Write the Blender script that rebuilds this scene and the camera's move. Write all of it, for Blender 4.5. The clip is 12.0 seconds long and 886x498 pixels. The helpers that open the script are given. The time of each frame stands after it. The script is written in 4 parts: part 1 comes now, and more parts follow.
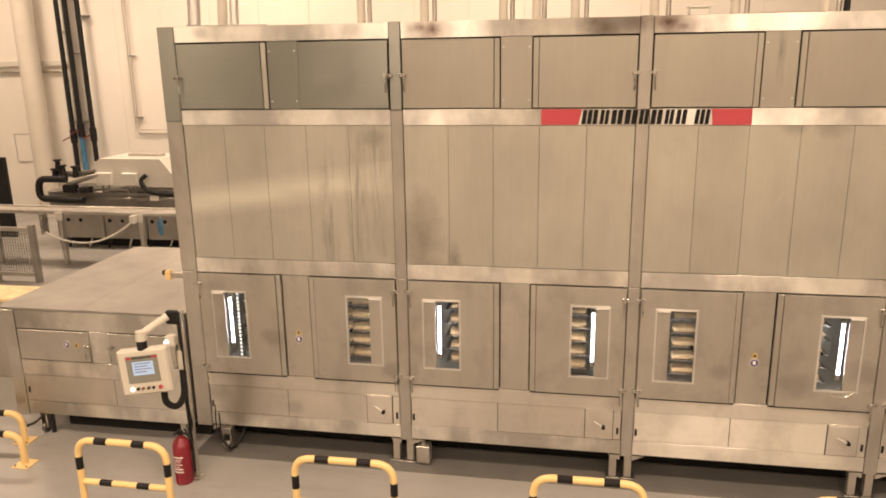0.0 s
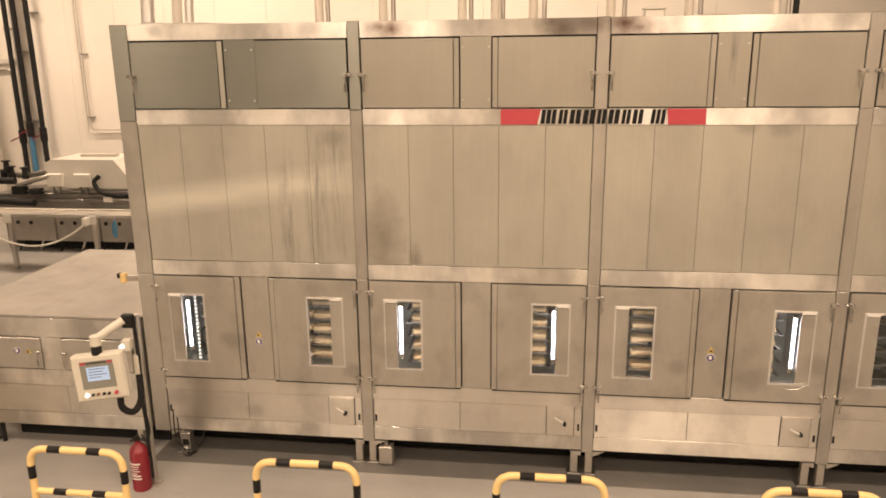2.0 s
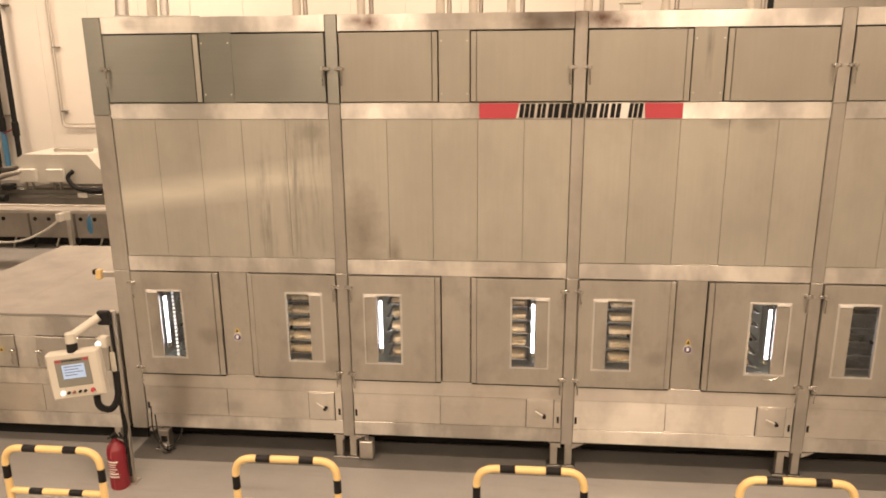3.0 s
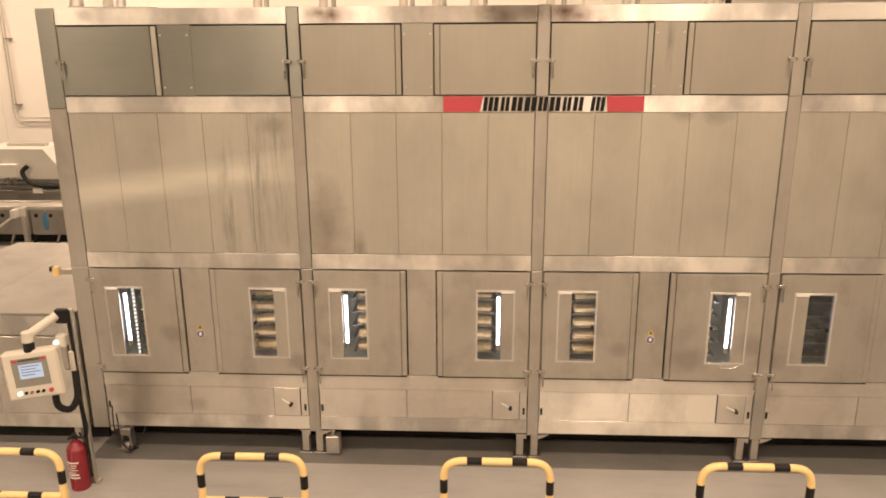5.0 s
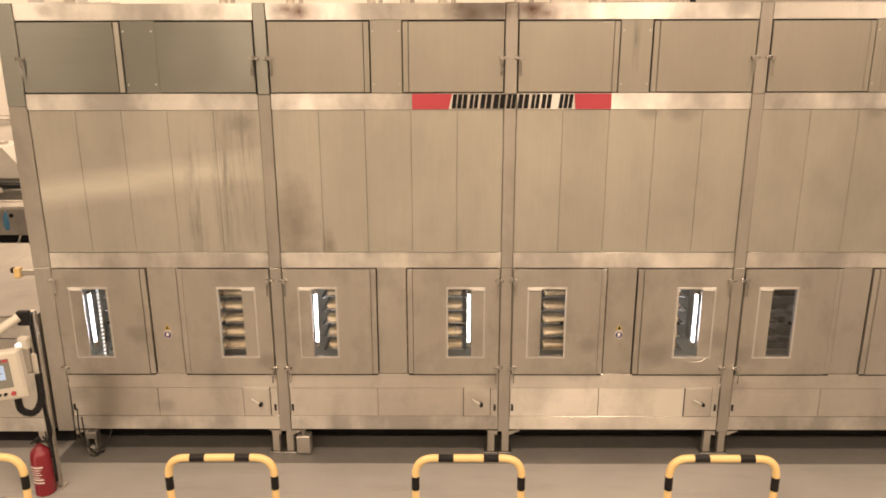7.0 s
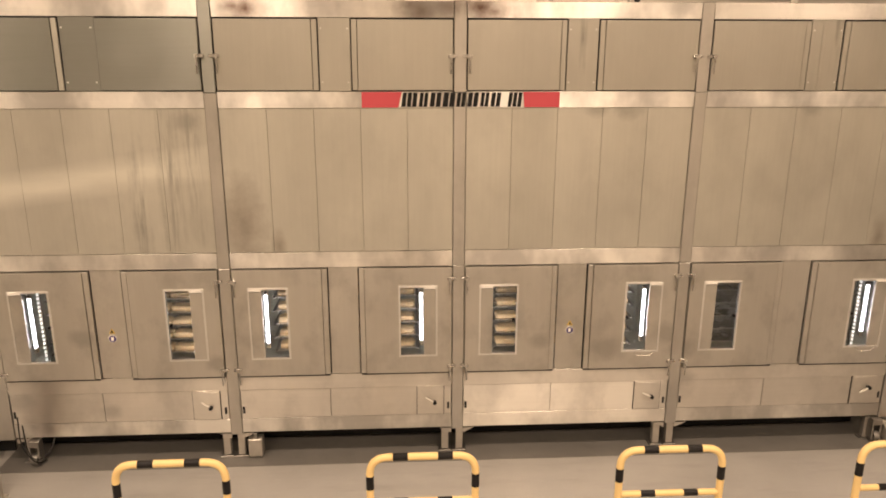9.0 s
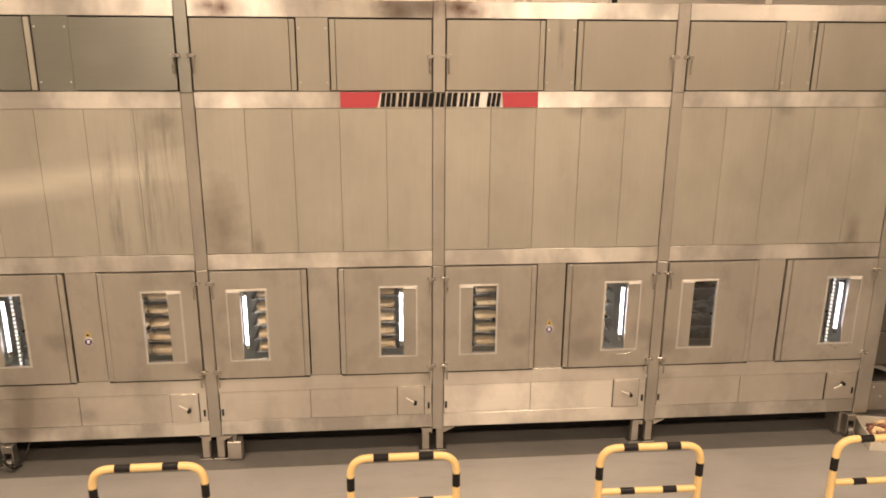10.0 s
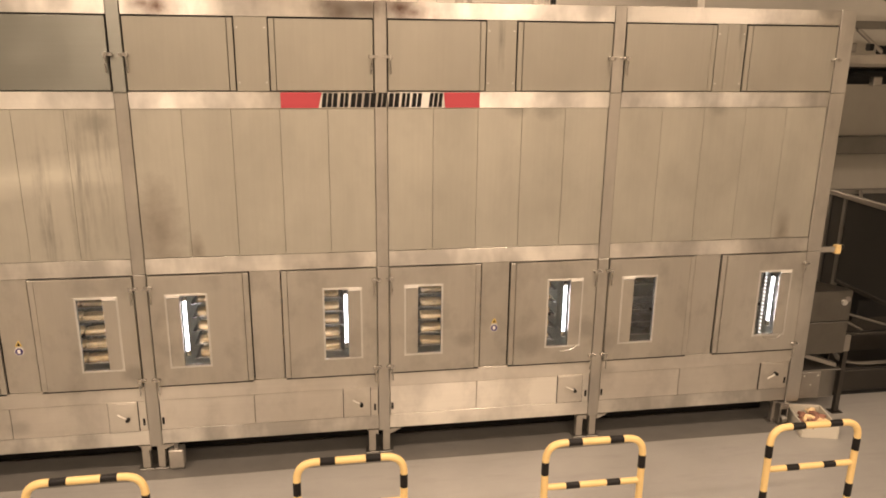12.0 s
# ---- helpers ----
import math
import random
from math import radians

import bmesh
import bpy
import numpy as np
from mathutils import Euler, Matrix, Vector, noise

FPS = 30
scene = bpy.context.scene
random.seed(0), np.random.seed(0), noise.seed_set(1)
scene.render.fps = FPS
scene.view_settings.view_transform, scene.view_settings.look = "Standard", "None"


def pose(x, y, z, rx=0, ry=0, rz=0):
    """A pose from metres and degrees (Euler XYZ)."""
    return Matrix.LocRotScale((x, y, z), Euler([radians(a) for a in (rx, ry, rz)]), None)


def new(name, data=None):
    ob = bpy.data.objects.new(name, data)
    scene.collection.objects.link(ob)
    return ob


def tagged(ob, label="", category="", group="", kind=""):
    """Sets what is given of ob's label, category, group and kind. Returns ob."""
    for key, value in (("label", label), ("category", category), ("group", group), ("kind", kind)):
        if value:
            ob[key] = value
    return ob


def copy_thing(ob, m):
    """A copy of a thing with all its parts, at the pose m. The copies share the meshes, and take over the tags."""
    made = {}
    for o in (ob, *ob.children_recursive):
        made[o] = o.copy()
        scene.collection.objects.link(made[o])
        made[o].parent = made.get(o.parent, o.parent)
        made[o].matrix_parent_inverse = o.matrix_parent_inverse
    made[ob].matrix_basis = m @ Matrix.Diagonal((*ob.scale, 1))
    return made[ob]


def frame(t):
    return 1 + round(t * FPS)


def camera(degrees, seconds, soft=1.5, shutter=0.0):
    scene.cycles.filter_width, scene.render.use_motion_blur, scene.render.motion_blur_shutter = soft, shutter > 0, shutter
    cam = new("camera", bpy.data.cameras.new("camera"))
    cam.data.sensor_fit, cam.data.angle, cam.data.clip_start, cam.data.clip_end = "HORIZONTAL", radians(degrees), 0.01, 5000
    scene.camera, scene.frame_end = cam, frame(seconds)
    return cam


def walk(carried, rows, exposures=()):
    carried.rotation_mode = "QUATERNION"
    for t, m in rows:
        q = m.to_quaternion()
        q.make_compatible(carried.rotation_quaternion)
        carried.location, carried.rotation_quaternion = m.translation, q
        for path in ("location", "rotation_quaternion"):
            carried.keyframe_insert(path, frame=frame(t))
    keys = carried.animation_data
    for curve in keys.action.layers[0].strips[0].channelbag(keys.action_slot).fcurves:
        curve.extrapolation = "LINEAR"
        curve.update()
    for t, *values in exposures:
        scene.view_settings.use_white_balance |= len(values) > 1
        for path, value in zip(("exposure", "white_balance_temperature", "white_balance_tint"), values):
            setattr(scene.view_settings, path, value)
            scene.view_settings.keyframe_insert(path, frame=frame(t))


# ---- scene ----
cam = camera(61.35, 12.0, soft=1.8)
EYE = (0.0, -6.1, 3.665)
TURNS = (
    (0, 10.116, -14.357, 0.878), (0.5, 9.400, -14.375, 0.830), (1, 8.692, -14.387, 0.767), (1.5, 7.951, -14.402, 0.698),
    (2, 7.091, -14.416, 0.637), (2.5, 6.313, -14.435, 0.580), (3, 5.486, -14.875, 0.527), (3.2, 5.225, -14.946, 0.506),
    (4.8, 3.037, -15.358, 0.337), (5, 2.776, -15.388, 0.316), (5.5, 2.134, -15.432, 0.258), (6, 1.457, -15.496, 0.218),
    (6.5, 1.000, -15.557, 0.183), (6.7, 0.801, -15.569, 0.167), (8.3, -1.861, -15.715, -0.079), (8.5, -2.299, -15.727, -0.105),
    (9, -3.325, -15.720, -0.172), (9.5, -4.047, -15.712, -0.226), (10, -4.901, -15.703, -0.315), (10.5, -5.739, -15.696, -0.379),
    (11, -6.874, -15.682, -0.488), (11.5, -7.986, -15.669, -0.560), (12, -9.244, -15.642, -0.650))
walk(cam, [(t, pose(*EYE, 90 + p, r, y)) for t, y, p, r in TURNS])

# ---- light: hall lamps under the ceiling, dim daylight from outside does not reach in ----
world = bpy.data.worlds.new("world")
scene.world = world
world.use_nodes = True
world.node_tree.nodes["Background"].inputs[0].default_value = (0.9, 0.75, 0.55, 1)
world.node_tree.nodes["Background"].inputs[1].default_value = 0.02
scene.view_settings.exposure = -0.45
LAMP = (1.0, 0.738, 0.54)
CEIL = 8.0
LAMPS = ((-9.0, -9.5, 700), (-3.0, -9.5, 560), (3.0, -9.5, 680), (9.0, -9.5, 560),
         (-9.0, -3.5, 270), (-3.0, -3.5, 380), (3.0, -3.5, 450), (9.0, -3.5, 110),
         (-13.0, 6.5, 600), (-7.0, 7.5, 500), (-1.0, 7.0, 500), (3.5, 7.0, 220))
for lx, ly, watt in LAMPS:
    lamp = bpy.data.lights.new("hall_light", "AREA")
    lamp.shape, lamp.size, lamp.size_y, lamp.energy, lamp.color = "RECTANGLE", 2.4, 0.5, watt, LAMP
    new("hall_light", lamp).matrix_world = pose(lx, ly, CEIL - 0.32)


# ---- materials ----
def nodes_of(name):
    m = bpy.data.materials.new(name)
    m.use_nodes = True
    return m, m.node_tree.nodes, m.node_tree.links, m.node_tree.nodes["Principled BSDF"]


def ramp(n, l, src, stops):
    r = n.new("ShaderNodeValToRGB")
    while len(r.color_ramp.elements) < len(stops):
        r.color_ramp.elements.new(0.5)
    for e, (p, c) in zip(r.color_ramp.elements, stops):
        e.position, e.color = p, (*c, 1) if len(c) == 3 else c
    l.new(src, r.inputs[0])
    return r.outputs[0]


def noise_of(n, l, scale, stretch=(1, 1, 1), detail=4, rough=0.55, space="Position"):
    g = n.new("ShaderNodeNewGeometry")
    mp = n.new("ShaderNodeMapping")
    mp.inputs["Scale"].default_value = stretch
    l.new(g.outputs[space], mp.inputs[0])
    t = n.new("ShaderNodeTexNoise")
    t.inputs["Scale"].default_value, t.inputs["Detail"].default_value, t.inputs["Roughness"].default_value = scale, detail, rough
    l.new(mp.outputs[0], t.inputs[0])
    return t.outputs["Fac"]


def mix(n, l, fac, a, b, how="MIX"):
    x = n.new("ShaderNodeMix")
    x.data_type, x.blend_type = "RGBA", how
    for i, v in ((0, fac), (6, a), (7, b)):
        if isinstance(v, (int, float)):
            x.inputs[i].default_value = v
        elif isinstance(v, tuple):
            x.inputs[i].default_value = (*v, 1)
        else:
            l.new(v, x.inputs[i])
    return x.outputs[2]


def bump(n, l, bsdf, height, strength, dist=0.002):
    b = n.new("ShaderNodeBump")
    b.inputs["Strength"].default_value, b.inputs["Distance"].default_value = strength, dist
    l.new(height, b.inputs["Height"])
    l.new(b.outputs[0], bsdf.inputs["Normal"])


def maths(n, l, op, a, b=0.0):
    x = n.new("ShaderNodeMath")
    x.operation = op
    for i, v in ((0, a), (1, b)):
        if isinstance(v, (int, float)):
            x.inputs[i].default_value = v
        else:
            l.new(v, x.inputs[i])
    return x.outputs[0]


def spots(n, l, places, stretch, soft):
    """1 close to any of the places, 0 away from them, with a ragged border."""
    g = n.new("ShaderNodeNewGeometry")
    wob = noise_of(n, l, 7.0, (1, 1, 1), 5, 0.6)
    total = None
    for px, pz, size in places:
        sub = n.new("ShaderNodeVectorMath")
        sub.operation = "SUBTRACT"
        sub.inputs[1].default_value = (px, 0, pz)
        l.new(g.outputs["Position"], sub.inputs[0])
        mul = n.new("ShaderNodeVectorMath")
        mul.operation = "MULTIPLY"
        mul.inputs[1].default_value = (stretch[0] / size, 0, stretch[1] / size)
        l.new(sub.outputs[0], mul.inputs[0])
        ln = n.new("ShaderNodeVectorMath")
        ln.operation = "LENGTH"
        l.new(mul.outputs[0], ln.inputs[0])
        d = maths(n, l, "SUBTRACT", 1.45, maths(n, l, "ADD", ln.outputs["Value"], wob))
        d = maths(n, l, "MULTIPLY", d, soft)
        c = n.new("ShaderNodeClamp")
        l.new(d, c.inputs[0])
        total = c.outputs[0] if total is None else maths(n, l, "MAXIMUM", total, c.outputs[0])
    return total


def steel(name, base, rough=0.36, grain=(16, 16, 0.6), var=0.12, stains=(), stain=(0.09, 0.045, 0.028), drips=(), soil=0.35, wide=(0.6, 1.0), patch=0.2, brushed=None, rings=(), sheen_bands=()):
    m, n, l, b = nodes_of(name)
    if brushed is not None:
        # grain along z (0) or along x (0.25): the sheen spreads across the grain
        tan = n.new("ShaderNodeTangent")
        tan.direction_type, tan.axis = "RADIAL", "Z"
        l.new(tan.outputs[0], b.inputs["Tangent"])
        b.inputs["Anisotropic"].default_value, b.inputs["Anisotropic Rotation"].default_value = 0.85 if brushed else 0.5, brushed
    big = noise_of(n, l, 1.6, (1, 1, 0.6), 5)
    fine = noise_of(n, l, 3.0, grain, 3)
    lo, hi = tuple(c * (1 - var) for c in base), tuple(min(1, c * (1 + var)) for c in base)
    col = ramp(n, l, big, ((0.5 - patch, lo), (0.5 + patch, hi)))
    fc = ramp(n, l, fine, ((0.25, (0.955, 0.955, 0.955)), (0.75, (1, 1, 1))))
    col = mix(n, l, 1.0, col, fc, "MULTIPLY")
    rnd = n.new("ShaderNodeObjectInfo").outputs["Random"]
    col = mix(n, l, 1.0, col, ramp(n, l, rnd, ((0.0, (0.94, 0.94, 0.935)), (1.0, (1.0, 1.0, 1.0)))), "MULTIPLY")
    rg = ramp(n, l, noise_of(n, l, 4.0, (1, 1, 1), 6, 0.65), ((0.25, (rough - 0.03,) * 3), (0.8, (rough + 0.07,) * 3)))
    # handling marks and soot
    smut = ramp(n, l, noise_of(n, l, 2.7, (1, 1, 0.8), 7, 0.62), ((0.50, (0, 0, 0)), (0.74, (1, 1, 1))))
    col = mix(n, l, maths(n, l, "MULTIPLY", smut, soil), col, tuple(c * 0.5 for c in base))
    if stains:
        s = spots(n, l, stains, wide, 0.95)
        col = mix(n, l, maths(n, l, "MULTIPLY", s, 0.95), col, stain)
    if rings:
        s = spots(n, l, rings, (1.0, 1.5), 1.6)
        col = mix(n, l, maths(n, l, "MULTIPLY", s, 0.55), col, tuple(c * 0.55 for c in base))
    for wx0, wz0, wx1, wz1, half in sheen_bands:
        # reflection painted as a paler, rougher band, slightly uphill along the sheets, dying out
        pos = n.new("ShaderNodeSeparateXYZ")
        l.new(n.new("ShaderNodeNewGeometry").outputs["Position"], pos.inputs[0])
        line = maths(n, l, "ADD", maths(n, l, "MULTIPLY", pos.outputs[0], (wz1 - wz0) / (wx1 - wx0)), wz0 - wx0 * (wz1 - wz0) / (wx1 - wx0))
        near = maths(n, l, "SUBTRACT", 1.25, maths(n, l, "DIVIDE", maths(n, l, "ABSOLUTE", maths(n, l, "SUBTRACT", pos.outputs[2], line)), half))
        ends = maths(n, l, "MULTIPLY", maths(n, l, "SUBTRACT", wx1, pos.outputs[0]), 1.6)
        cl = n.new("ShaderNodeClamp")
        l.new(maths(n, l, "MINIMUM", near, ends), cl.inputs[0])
        # mask of the painted reflection, broken up by noise
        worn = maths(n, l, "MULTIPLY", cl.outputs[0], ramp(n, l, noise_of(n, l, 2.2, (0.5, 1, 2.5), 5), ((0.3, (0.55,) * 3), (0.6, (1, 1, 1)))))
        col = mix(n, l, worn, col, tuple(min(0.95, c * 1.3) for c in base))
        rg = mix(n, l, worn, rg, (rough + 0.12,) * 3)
    if drips:
        s = spots(n, l, drips, (3.2, 0.36), 1.0)
        streak = ramp(n, l, noise_of(n, l, 5.0, (5, 5, 0.35), 5, 0.6), ((0.42, (0, 0, 0)), (0.62, (1, 1, 1))))
        s = maths(n, l, "MULTIPLY", s, streak)
        col = mix(n, l, maths(n, l, "MULTIPLY", s, 0.75), col, tuple(c * 0.45 for c in base))
    l.new(col, b.inputs["Base Color"])
    l.new(rg, b.inputs["Roughness"])
    b.inputs["Metallic"].default_value = 1.0
    return m


def paint(name, base, rough=0.5, var=0.08, scale=1.5, metal=0.0, dirt=0.0, bumps=0.08, bscale=60.0):
    m, n, l, b = nodes_of(name)
    col = ramp(n, l, noise_of(n, l, scale, (1, 1, 1), 6, 0.6),
               ((0.3, tuple(c * (1 - var) for c in base)), (0.7, tuple(min(1, c * (1 + var)) for c in base))))
    if dirt:
        d = ramp(n, l, noise_of(n, l, scale * 3.3, (1, 1, 1), 8, 0.68), ((0.5, (0, 0, 0)), (0.8, (1, 1, 1))))
        col = mix(n, l, maths(n, l, "MULTIPLY", d, dirt), col, tuple(c * 0.35 for c in base))
    l.new(col, b.inputs["Base Color"])
    b.inputs["Roughness"].default_value, b.inputs["Metallic"].default_value = rough, metal
    bump(n, l, b, noise_of(n, l, bscale, (1, 1, 1), 3), bumps, 0.002)
    return m


def glow(name, color, power, base=(0.8, 0.8, 0.8)):
    m, n, l, b = nodes_of(name)
    b.inputs["Base Color"].default_value = (*base, 1)
    b.inputs["Emission Color"].default_value = (*color, 1)
    b.inputs["Emission Strength"].default_value = power
    return m


ST = (0.69, 0.678, 0.615)
SOOT = ((-1.165, 3.885, 0.15), (-1.27, 3.905, 0.09), (0.20, 3.885, 0.18), (0.36, 3.915, 0.15), (0.655, 3.905, 0.15), (0.76, 3.868, 0.14))
FAINT = ((-1.84, 3.90, 0.13), (2.23, 3.91, 0.15), (4.34, 3.95, 0.14), (-3.16, 3.90, 0.10), (0.28, 3.93, 0.2))
M_FRAME = steel("frame_steel", (0.62, 0.60, 0.56), 0.35, (16, 16, 0.6), 0.18, brushed=0, stains=SOOT, rings=FAINT)
# tone patches put the lamps' uneven reflections into the beam colour
M_BEAM = steel("beam_steel", (0.70, 0.677, 0.63), 0.34, (0.6, 16, 16), 0.28, patch=0.09, brushed=0.25, stains=SOOT, rings=FAINT)
# carries a painted reflection band across the left module's panels
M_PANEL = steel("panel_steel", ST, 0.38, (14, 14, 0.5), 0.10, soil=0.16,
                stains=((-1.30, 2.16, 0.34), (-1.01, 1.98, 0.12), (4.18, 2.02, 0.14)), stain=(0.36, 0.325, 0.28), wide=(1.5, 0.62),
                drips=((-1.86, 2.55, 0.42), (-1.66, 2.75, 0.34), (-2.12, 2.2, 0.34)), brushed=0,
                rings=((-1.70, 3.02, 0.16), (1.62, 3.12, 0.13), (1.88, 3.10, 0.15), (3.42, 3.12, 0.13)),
                sheen_bands=((-3.40, 2.44, -1.35, 2.72, 0.13),))
M_DOOR = steel("door_steel", (0.66, 0.638, 0.59), 0.40, (14, 14, 0.5), 0.08, soil=0.55, brushed=0, rings=((2.37, 1.15, 0.22), (1.82, 1.02, 0.22), (1.22, 1.10, 0.15), (-2.72, 1.2, 0.15), (2.5, 1.0, 0.2), (-1.58, 0.95, 0.15)))
M_UPPER = steel("upper_door_steel", (0.57, 0.555, 0.50), 0.36, (14, 14, 0.5), 0.07, soil=0.10, drips=((1.47, 3.70, 0.14), (3.55, 3.70, 0.14)), brushed=0)
# darker copy of the upper door steel, with dark reflections put into its colour
M_DARKREFLECT = steel("dark_reflection_steel", (0.29, 0.293, 0.265), 0.32, (0.5, 14, 14), 0.05, soil=0.04, brushed=0.25)
M_LOWER = steel("lower_panel_steel", (0.66, 0.63, 0.575), 0.38, (0.5, 14, 14), 0.12, soil=0.42, brushed=0.25, rings=((-3.33, 0.60, 0.18), (-2.55, 0.50, 0.14), (0.40, 0.74, 0.16), (2.55, 0.70, 0.16)))
M_BRIGHT = steel("bright_base_steel", (0.82, 0.79, 0.73), 0.36, (0.5, 14, 14), 0.18, patch=0.1, brushed=0.25)
M_DULL = steel("dull_steel", (0.62, 0.59, 0.54), 0.50, (3, 3, 3), 0.10)
M_DARKST = steel("dark_machine_steel", (0.30, 0.29, 0.27), 0.45, (6, 6, 6), 0.15)
M_MID = steel("grey_machine_steel", (0.42, 0.40, 0.37), 0.45, (6, 6, 6), 0.15)
# the bay's dim light is put into the colours of these two steels
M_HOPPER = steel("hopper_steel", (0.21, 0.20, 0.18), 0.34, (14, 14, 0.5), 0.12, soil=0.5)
M_BAYSHADE = steel("shaded_bay_steel", (0.10, 0.095, 0.088), 0.45, (6, 6, 6), 0.2)
M_INNER = paint("oven_lining", (0.60, 0.61, 0.55), 0.35, 0.15, 3.0, metal=0.15, dirt=0.25, bumps=0.03)
M_CHROME = steel("worn_chrome", (0.55, 0.53, 0.50), 0.25, (8, 8, 8), 0.1)
M_FLANGE = steel("polished_flange", (0.86, 0.85, 0.82), 0.42, (8, 8, 8), 0.05)
M_PIPE = steel("pipe_steel", (0.62, 0.59, 0.55), 0.30, (30, 30, 1), 0.12)
M_TABLE = steel("table_top_steel", (0.43, 0.41, 0.375), 0.62, (2, 2, 2), 0.10, soil=0.28)
M_WALL = paint("wall_paint", (0.80, 0.76, 0.69), 0.6, 0.04, 0.5, dirt=0.05)
M_WALLDIM = paint("partition_paint", (0.55, 0.53, 0.47), 0.5, 0.10, 0.6, dirt=0.15)
M_DARKWALL = paint("dark_wall_paint", (0.53, 0.53, 0.48), 0.6, 0.08, 0.5)
M_CEIL = paint("ceiling_paint", (0.72, 0.70, 0.66), 0.7, 0.05, 0.4)
M_WHITE = paint("white_enamel", (0.62, 0.60, 0.54), 0.35, 0.04, 3.0, bumps=0.02)
M_PLASTIC = paint("cream_plastic", (0.58, 0.55, 0.47), 0.4, 0.03, 4.0, bumps=0.02)
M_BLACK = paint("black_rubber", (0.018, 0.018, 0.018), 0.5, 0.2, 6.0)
M_BLACKTAPE = paint("black_band_paint", (0.016, 0.015, 0.015), 0.35, 0.2, 6.0)
M_YELLOW = paint("yellow_paint", (0.78, 0.57, 0.25), 0.38, 0.06, 4.0, dirt=0.10, bumps=0.04)
M_RED = paint("red_enamel", (0.20, 0.014, 0.024), 0.34, 0.06, 4.0, bumps=0.02)
M_LOGORED = paint("red_film", (0.43, 0.052, 0.068), 0.55, 0.03, 3.0, bumps=0.01)
M_LOGOBLACK = paint("black_film", (0.012, 0.012, 0.012), 0.5, 0.1, 3.0, bumps=0.01)
M_LOGOWHITE = paint("white_film", (0.75, 0.73, 0.68), 0.45, 0.03, 3.0, bumps=0.01)
M_BLUE = paint("blue_plastic", (0.05, 0.17, 0.30), 0.5, 0.1, 5.0)
M_GREYGLASS = paint("screen_bezel", (0.22, 0.22, 0.19), 0.3, 0.05, 4.0, bumps=0.01)
M_BAND = paint("label_paper", (0.78, 0.74, 0.68), 0.6, 0.05, 6.0, bumps=0.01)
M_VIOLET = paint("sign_blue", (0.06, 0.05, 0.16), 0.4, 0.05, 6.0, bumps=0.01)
M_AMBER = paint("sign_yellow", (0.66, 0.48, 0.14), 0.4, 0.05, 6.0, bumps=0.01)
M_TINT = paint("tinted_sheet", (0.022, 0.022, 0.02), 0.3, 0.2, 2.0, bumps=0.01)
M_BREAD = paint("bread_crust", (0.82, 0.62, 0.36), 0.75, 0.22, 14.0, dirt=0.15, bumps=0.35, bscale=90)
M_BREADRED = paint("reddish_scrap", (0.26, 0.13, 0.09), 0.7, 0.45, 12.0, dirt=0.3, bumps=0.3)
M_SCREEN = glow("screen_glow", (0.55, 0.72, 1.0), 0.45, (0.30, 0.40, 0.55))
M_SCREENTXT = paint("screen_marks", (0.20, 0.25, 0.40), 0.4, 0.05, 6.0)
M_LED = glow("white_tube_glow", (0.94, 0.89, 1.0), 26.0)
M_GLINT = glow("roller_glint_glow", (0.9, 0.95, 1.0), 1.2)
M_BTNLIT = glow("lit_button_glow", (1.0, 0.97, 0.9), 1.6)
M_PALEGLASS = paint("frosted_duct", (0.60, 0.56, 0.49), 0.3, 0.05, 2.0, bumps=0.02)


def floor_material():
    m, n, l, b = nodes_of("worn_epoxy_floor")
    big = noise_of(n, l, 0.7, (1, 1, 1), 6, 0.6)
    col = ramp(n, l, big, ((0.3, (0.275, 0.27, 0.255)), (0.7, (0.345, 0.336, 0.314))))
    scuff = ramp(n, l, noise_of(n, l, 3.0, (0.5, 3.5, 1), 8, 0.7), ((0.52, (0, 0, 0)), (0.80, (1, 1, 1))))
    col = mix(n, l, maths(n, l, "MULTIPLY", scuff, 0.45), col, (0.20, 0.19, 0.18))
    scratch = ramp(n, l, noise_of(n, l, 9.0, (0.35, 5.0, 1), 9, 0.75), ((0.56, (0, 0, 0)), (0.70, (1, 1, 1))))
    col = mix(n, l, maths(n, l, "MULTIPLY", scratch, 0.22), col, (0.50, 0.48, 0.45))
    speck = ramp(n, l, noise_of(n, l, 38.0, (1, 1, 1), 2), ((0.76, (0, 0, 0)), (0.80, (1, 1, 1))))
    col = mix(n, l, maths(n, l, "MULTIPLY", speck, 0.6), col, (0.10, 0.09, 0.08))
    grit = ramp(n, l, noise_of(n, l, 160.0, (1, 1, 1), 2), ((0.3, (0.9, 0.9, 0.9)), (0.7, (1.04, 1.04, 1.04))))
    l.new(mix(n, l, 1.0, col, grit, "MULTIPLY"), b.inputs["Base Color"])
    l.new(ramp(n, l, noise_of(n, l, 2.0, (1, 1, 1), 7, 0.65), ((0.3, (0.28,) * 3), (0.75, (0.48,) * 3))), b.inputs["Roughness"])
    bump(n, l, b, noise_of(n, l, 40.0, (1, 1, 1), 4), 0.05, 0.002)
    return m


# dark colour that stands in for the oven's shade on the floor
M_FLOORSHADE = paint("floor_shade_paint", (0.135, 0.13, 0.12), 0.45, 0.12, 1.5, dirt=0.3)


def glass_material():
    m, n, l, b = nodes_of("door_glass")
    b.inputs["Base Color"].default_value = (0.92, 0.95, 0.93, 1)
    b.inputs["Transmission Weight"].default_value, b.inputs["Roughness"].default_value, b.inputs["IOR"].default_value = 1.0, 0.09, 1.45
    return m


